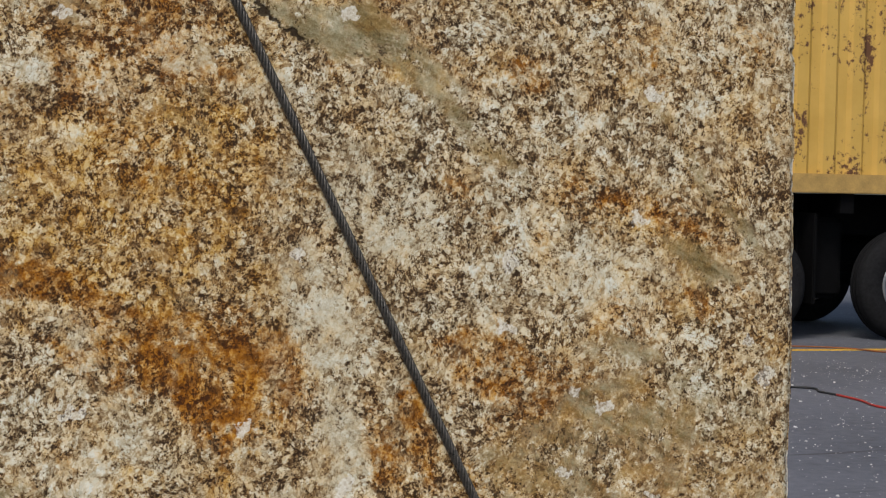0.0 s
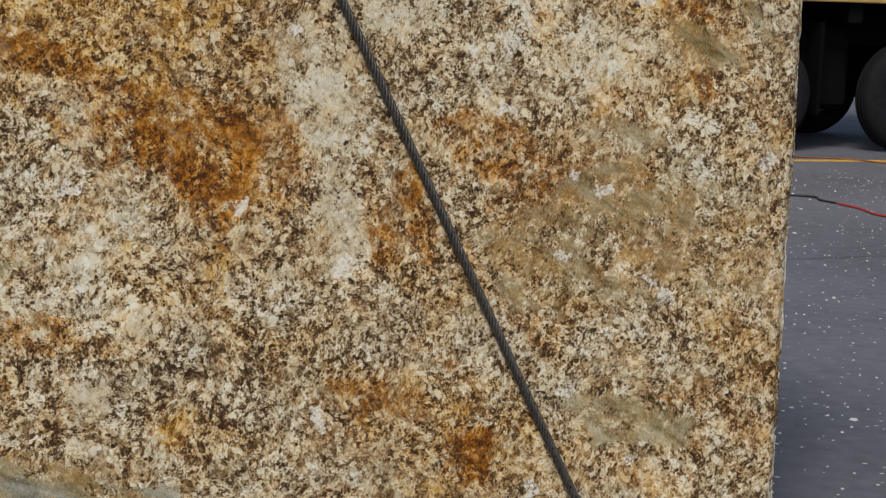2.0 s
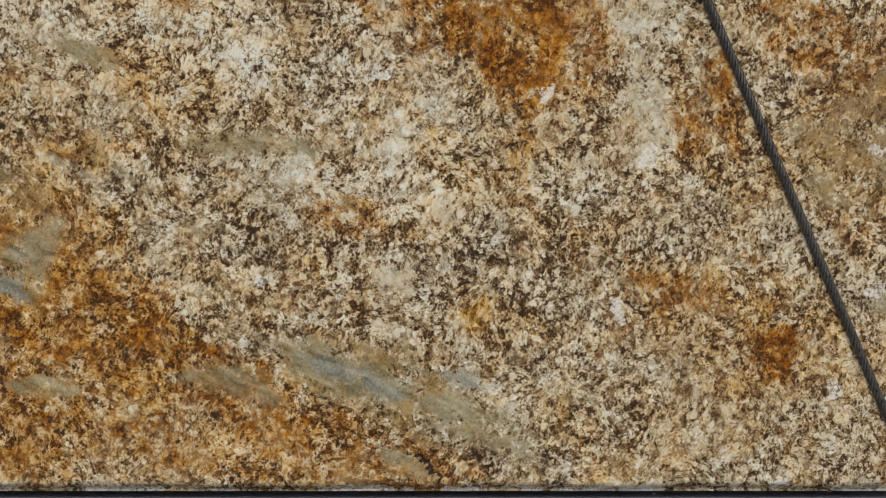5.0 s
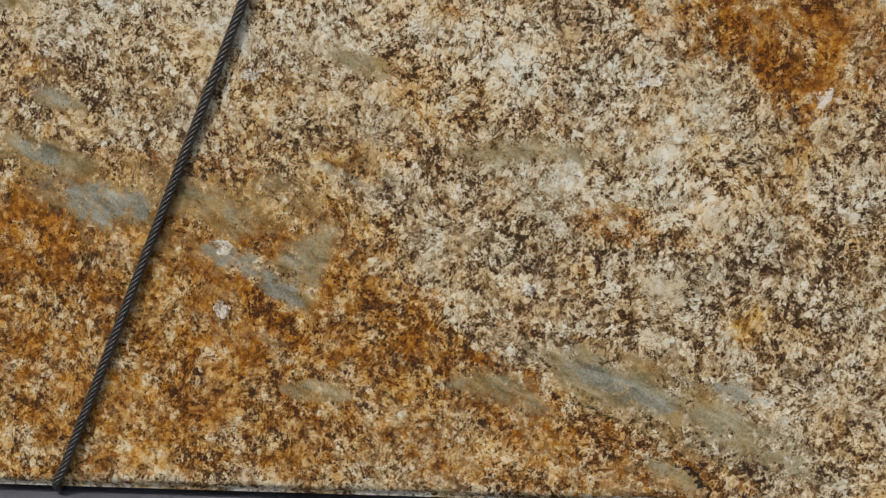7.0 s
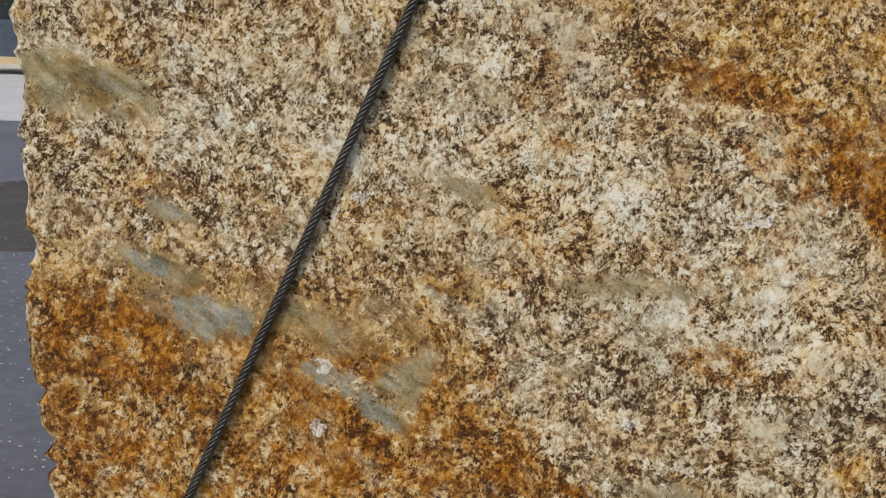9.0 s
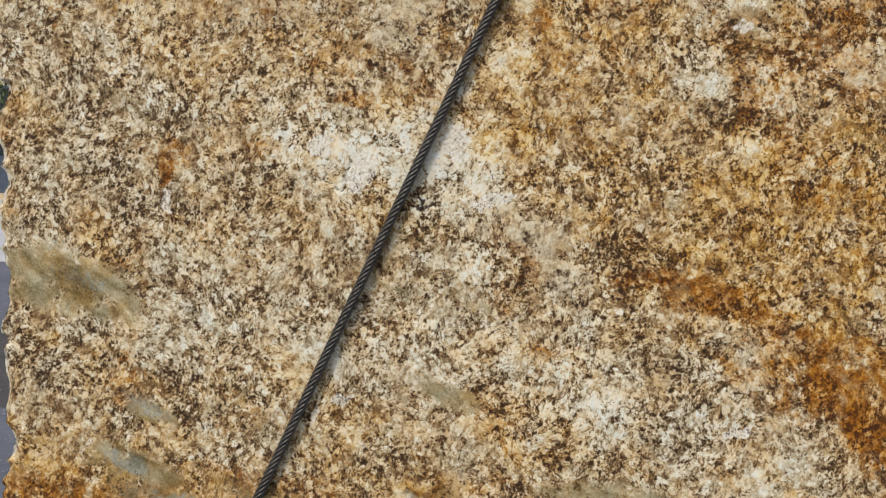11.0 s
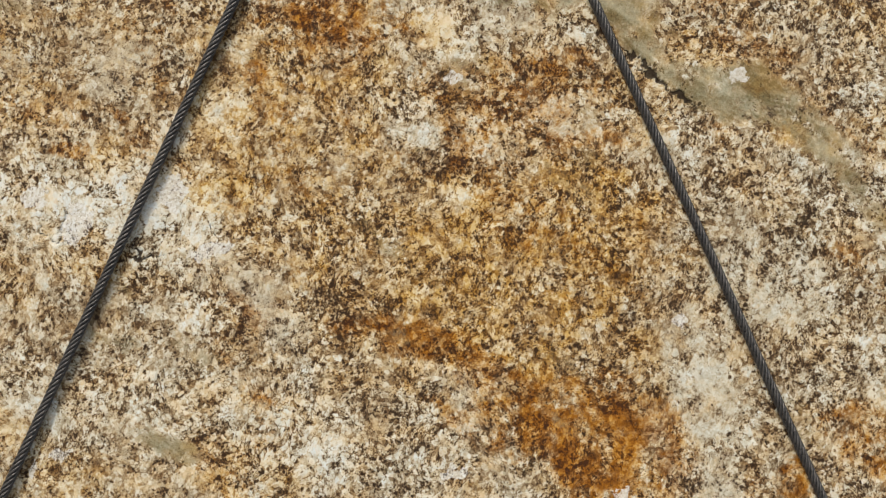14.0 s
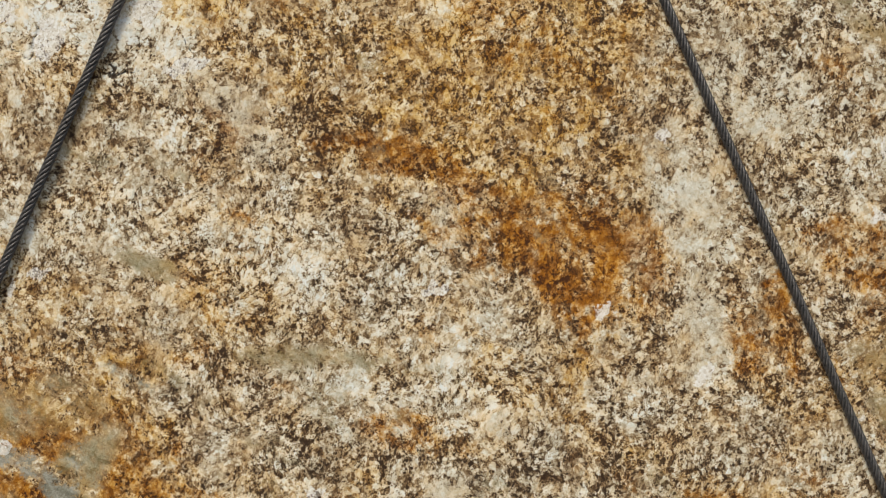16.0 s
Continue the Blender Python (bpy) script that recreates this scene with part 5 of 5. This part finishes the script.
def wheel(parent, x, y):
    bm = turned(bmesh.new(), [(0.02, 0.30), (0.0, 0.33), (-0.012, 0.40), (0.0, 0.47), (0.04, 0.515), (0.07, 0.525), (0.21, 0.525), (0.24, 0.515), (0.28, 0.46), (0.27, 0.30)], 64, (x, y, 0.525))
    w = part("wheel", bm, RUBBER, parent, "black rubber truck tyre")
    for g in range(3):
        ring = turned(bmesh.new(), [(0.085 + 0.05 * g, 0.528), (0.088 + 0.05 * g, 0.532), (0.115 + 0.05 * g, 0.532), (0.118 + 0.05 * g, 0.528)], 64, (x, y, 0.525))
        part("tread", ring, RUBBER, w)
    rim = turned(bmesh.new(), [(0.025, 0.305), (0.005, 0.30), (0.012, 0.27), (0.07, 0.255), (0.10, 0.16), (0.06, 0.145), (0.04, 0.11), (0.02, 0.10), (0.02, 0.0)], 48, (x, y, 0.525))
    part("rim", rim, RIMSTEEL, w, "dull grey steel rim")
    for k in range(10):
        a = 2 * math.pi * k / 10
        nut = turned(bmesh.new(), [(0.04, 0.016), (0.085, 0.016), (0.085, 0.0)], 6, (x + 0.20 * math.cos(a), y, 0.525 + 0.20 * math.sin(a)))
        part("wheel_nut", nut, RIMSTEEL, w)


def trailer():
    t = thing("container_trailer", "steel container trailer, coloured near black for shade, on large rubber tyres", "trailer", (TX, TY, 0))
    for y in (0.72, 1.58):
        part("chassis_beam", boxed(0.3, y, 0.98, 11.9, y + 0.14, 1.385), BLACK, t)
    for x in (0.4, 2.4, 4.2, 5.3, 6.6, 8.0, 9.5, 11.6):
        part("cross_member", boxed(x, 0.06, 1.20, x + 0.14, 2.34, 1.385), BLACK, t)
    for x in (4.45, 6.05, 7.60):
        wheel(t, x, 0.02)
        wheel(t, x, 2.10)
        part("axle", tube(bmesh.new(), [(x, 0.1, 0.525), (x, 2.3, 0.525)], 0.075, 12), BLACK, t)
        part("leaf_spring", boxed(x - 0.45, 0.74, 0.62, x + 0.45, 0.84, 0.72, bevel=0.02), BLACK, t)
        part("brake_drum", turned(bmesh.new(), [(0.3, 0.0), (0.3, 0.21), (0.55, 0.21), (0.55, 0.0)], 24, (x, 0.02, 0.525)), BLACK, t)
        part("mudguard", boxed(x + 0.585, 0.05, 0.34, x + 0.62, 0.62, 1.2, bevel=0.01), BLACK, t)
    # added box and panel: they block bright ground and sky behind, darkening the underside
    part("dark_filler_box", boxed(0.6, 1.0, 0.66, 11.6, 1.45, 1.2, bevel=0.05), BLACK, t)
    part("dark_filler_panel", boxed(0.6, 0.60, 0.62, 4.0, 0.64, 1.2), BLACK, t)
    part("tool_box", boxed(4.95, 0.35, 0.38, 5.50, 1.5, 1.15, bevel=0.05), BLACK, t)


container()
trailer()


# ---- cords and lines on the yard ----
def cord(name, label, pts, radius, material):
    fine = []
    for i in range(len(pts) - 1):
        p0, p1, p2, p3 = (Vector(pts[max(0, min(len(pts) - 1, i + k))]) for k in (-1, 0, 1, 2))
        for k in range(10):
            s = k / 10
            fine.append(0.5 * (2 * p1 + (p2 - p0) * s + (2 * p0 - 5 * p1 + 4 * p2 - p3) * s * s + (3 * p1 - p0 - 3 * p2 + p3) * s ** 3))
    fine.append(Vector(pts[-1]))
    return tagged(mesh_object(name, tube(bmesh.new(), fine, radius, 8), material), label, "cord")


power = cord("power_cord", "dark rubber power cord with a red length across the asphalt", [(3.4, 8.5, 0.009), (4.45, 8.26, 0.009), (4.50, 8.02, 0.009), (4.54, 7.86, 0.009)], 0.008, BLACKCORD)
red = cord("red_length", "", [(4.54, 7.86, 0.009), (4.57, 7.6, 0.009), (4.56, 7.26, 0.009), (4.9, 6.8, 0.009)], 0.008, REDCORD)
red.parent = power
del red["category"]
cord("extension_cord", "dark orange extension cord lying beside the yellow line", [(3.2, 11.02, 0.009), (5.0, 10.95, 0.009), (5.75, 10.90, 0.009), (6.15, 10.72, 0.009), (6.40, 10.35, 0.009), (6.9, 10.25, 0.009)], 0.007, ORANGECORD)
bm = bmesh.new()
box(bm, 1.0, 10.60, 0.0, 12.0, 10.72, 0.004)
tagged(mesh_object("painted_line", bm, YELLOWLINE), "worn yellow painted line on the asphalt", "road line", kind="structure")


def chips_on_yard():
    rnd = random.Random(4)
    bm = bmesh.new()
    for i in range(9000):
        x, y = (rnd.uniform(-5.6, -1.4), rnd.uniform(1.2, 8.5)) if i % 2 else (rnd.uniform(-2, 5.6), rnd.uniform(0.9, 10.3))
        if -2.1 < x < 1.4 and 1.72 < y < 3.2:
            continue
        s = rnd.uniform(0.0016, 0.0055) * (0.62 if i % 2 else 1.0) * (1.7 if rnd.random() < 0.06 else 1)
        m = Matrix.LocRotScale((x, y, s * 0.35), Euler((0, 0, rnd.uniform(0, 6.3))), (s * rnd.uniform(0.7, 1.7), s, s * 0.5))
        vs = [bm.verts.new(m @ Vector(p)) for p in ((-1, -0.6, -0.7), (0.8, -1, -0.7), (1, 0.7, -0.7), (-0.5, 1, -0.7), (-0.5, -0.4, 0.9), (0.6, 0.2, 0.8))]
        for f in ((0, 1, 4), (1, 5, 4), (1, 2, 5), (2, 3, 5), (3, 4, 5), (3, 0, 4)):
            bm.faces.new([vs[k] for k in f])
    tagged(mesh_object("stone_chips", bm, CHIP), "pale stone chips scattered over the asphalt", "gravel", kind="stuff")


chips_on_yard()


# ---- far side of the yard ----
def delivery_truck():
    v = thing("delivery_truck", "white box-bodied delivery truck parked across the yard", "truck", (-5.2, 16.0, 0))
    bm = bmesh.new()
    prof = [(0.3, 0.95), (0.3, 3.57), (0.9, 3.80), (1.83, 3.86), (1.83, 0.95)]
    a = [bm.verts.new((x, 0.0, z)) for x, z in prof]
    b = [bm.verts.new((x, 2.2, z)) for x, z in prof]
    bm.faces.new(a), bm.faces.new(b[::-1])
    for i in range(len(a)):
        j = (i + 1) % len(a)
        bm.faces.new((a[j], a[i], b[i], b[j]))
    bmesh.ops.recalc_face_normals(bm, faces=bm.faces)
    part("cargo_box", bm, WHITEVAN, v)
    bm = bmesh.new()
    prof = [(1.87, 0.6), (1.87, 3.86), (2.38, 3.84), (2.72, 3.55), (3.35, 2.2), (3.5, 1.5), (3.5, 0.6)]
    a = [bm.verts.new((x, 0.05, z)) for x, z in prof]
    b = [bm.verts.new((x, 2.15, z)) for x, z in prof]
    bm.faces.new(a), bm.faces.new(b[::-1])
    for i in range(len(a)):
        j = (i + 1) % len(a)
        bm.faces.new((a[j], a[i], b[i], b[j]))
    bmesh.ops.recalc_face_normals(bm, faces=bm.faces)
    part("cab", bm, WHITEVAN, v)
    part("side_window", boxed(2.1, 0.03, 1.9, 2.9, 0.052, 2.6, bevel=0.01), GLASSDARK, v)
    part("rear_bumper", boxed(0.12, 0.1, 0.55, 0.3, 2.1, 0.75, bevel=0.02), BLACK, v)
    for x in (0.75, 2.75):
        bm = turned(bmesh.new(), [(0.0, 0.0), (0.0, 0.25), (-0.02, 0.40), (0.03, 0.46), (0.25, 0.46), (0.28, 0.30)], 32, (x, 0.0, 0.46))
        part("wheel", bm, RUBBER, v)
    part("underframe", boxed(0.3, 0.3, 0.55, 3.2, 1.9, 0.95), BLACK, v)


delivery_truck()


def leaves(bm, centre, spread, count, size, rnd):
    for _ in range(count):
        d = Vector((rnd.gauss(0, 1), rnd.gauss(0, 1), rnd.gauss(0, 1)))
        p = Vector(centre) + Vector((d.x * spread[0], d.y * spread[1], d.z * spread[2])) * 0.5
        m = Matrix.LocRotScale(p, Euler((rnd.uniform(0, 6), rnd.uniform(0, 6), rnd.uniform(0, 6))), (size * rnd.uniform(0.6, 1.4),) * 3)
        vs = [bm.verts.new(m @ Vector(q)) for q in ((-0.5, 0, 0), (0, -0.22, 0.05), (0.6, 0, 0), (0, 0.22, 0.05))]
        bm.faces.new(vs)


def broadleaf(x, y, h, seed):
    rnd = random.Random(seed)
    t = thing("broadleaf_tree", "dense dark green leafy tree at the yard's edge", "tree", (x, y, 0), group="trees behind the yard")
    bm = tube(bmesh.new(), [(0, 0, 0), (0.05, 0, h * 0.3), (0.0, 0.05, h * 0.62), (0.05, 0, h * 0.9)], [0.22, 0.18, 0.11, 0.03], 10)
    for k in range(7):
        a, z = k * 2.4, h * (0.25 + 0.08 * k)
        tube(bm, [(0, 0, z), (math.cos(a) * 0.8, math.sin(a) * 0.8, z + 0.5), (math.cos(a) * 1.5, math.sin(a) * 1.5, z + 0.9)], [0.08, 0.05, 0.02], 6)
    part("trunk", bm, PINEBARK, t)
    bm = bmesh.new()
    for _ in range(150):
        a, z = rnd.uniform(0, 6.3), rnd.uniform(0.12, 1.0) * h
        rr = 1.6 * math.sqrt(rnd.random()) * (1.15 - 0.5 * z / h)
        leaves(bm, (math.cos(a) * rr, math.sin(a) * rr, z), (0.75, 0.75, 0.6), 150, 0.105, rnd)
    part("crown", bm, LEAVES, t)


def pine(x, y, h, r, seed, bark):
    rnd = random.Random(seed)
    t = thing("pine_tree", "tall pine with a bare reddish trunk and sparse needles", "tree", (x, y, 0), group="trees behind the yard")
    lean = rnd.uniform(-0.25, 0.25)
    bm = tube(bmesh.new(), [(lean * k / 8, 0, h * k / 8) for k in range(9)], [r * (1 - 0.09 * k) for k in range(9)], 12)
    tips = []
    for k in range(16):
        a, z = rnd.uniform(0, 6.3), h * rnd.uniform(0.30, 0.98)
        n = (1.3 + 1.6 * (1 - z / h)) * rnd.uniform(0.7, 1.3)
        end = Vector((math.cos(a) * n, math.sin(a) * n, z + rnd.uniform(-0.5, 0.4)))
        tube(bm, [(0, 0, z), end * 0.5 + Vector((0, 0, z * 0.5 + 0.1)), end], [0.05, 0.035, 0.012], 6)
        tips.append(end)
    part("trunk", bm, bark, t)
    bm = bmesh.new()
    for e in tips:
        for s in (0.55, 0.8, 1.0):
            leaves(bm, (e.x * s, e.y * s, e.z), (0.60, 0.60, 0.40), 190, 0.085, rnd)
    part("crown", bm, NEEDLES, t)


for i, (x, y) in enumerate([(-12.05, 27.0), (-11.45, 26.6), (-10.6, 27.6), (-9.6, 26.4), (-8.4, 27.6)]):
    broadleaf(x, y, 7.5 + (i * 37 % 10) * 0.12, 60 + i)
for i, (x, h, r) in enumerate([(-3.35, 11, 0.20), (-2.35, 12, 0.16), (-1.55, 12.5, 0.34), (-0.55, 10, 0.17), (0.35, 12, 0.22), (1.15, 11, 0.15), (2.1, 12, 0.26), (3.0, 11, 0.18), (-5.1, 11, 0.2), (-6.4, 12, 0.22)]):
    pine(x, 29.0 + (i * 53 % 9) * 0.7, h, r, 80 + i, PALEBARK if i == 2 else PINEBARK)


def far_building():
    b = thing("low_building", "low beige rendered building at the far side of the yard", "building", (-21.5, 30.0, 0))
    part("wall", boxed(0, 0, 0, 9.2, 5, 6.6), BEIGE, b)
    part("roof", boxed(-0.2, -0.3, 6.6, 9.4, 5.3, 6.8, bevel=0.03), CONCRETE, b)
    for x in (1.0, 3.3, 5.6):
        w = part("window", boxed(x, -0.03, 1.1, x + 1.4, 0.02, 2.5), GLASSDARK, b)
        part("frame", boxed(x - 0.06, -0.05, 1.04, x + 1.46, -0.031, 1.1), BLUEGREY, w)
        part("frame", boxed(x - 0.06, -0.05, 2.5, x + 1.46, -0.031, 2.56), BLUEGREY, w)


far_building()


def parked_car():
    c = thing("parked_car", "dark blue-grey car parked on the pale apron", "car", (-15.2, 25.0, 0))
    bm = bmesh.new()
    prof = [(0, 0.35), (0, 0.85), (0.5, 1.0), (1.0, 1.65), (2.3, 1.7), (3.1, 1.05), (4.1, 0.9), (4.2, 0.35)]
    a = [bm.verts.new((x, 0.0, z)) for x, z in prof]
    b = [bm.verts.new((x, 1.75, z)) for x, z in prof]
    bm.faces.new(a), bm.faces.new(b[::-1])
    for i in range(len(a)):
        j = (i + 1) % len(a)
        bm.faces.new((a[j], a[i], b[i], b[j]))
    bmesh.ops.recalc_face_normals(bm, faces=bm.faces)
    part("body", bm, BLUEGREY, c)
    part("side_window", boxed(1.05, -0.01, 1.05, 2.6, 0.02, 1.5, bevel=0.01), GLASSDARK, c)
    for x in (0.8, 3.3):
        part("wheel", turned(bmesh.new(), [(-0.02, 0.0), (-0.02, 0.2), (-0.03, 0.3), (0.18, 0.33), (0.2, 0.2)], 28, (x, 0.0, 0.33)), RUBBER, c)


parked_car()
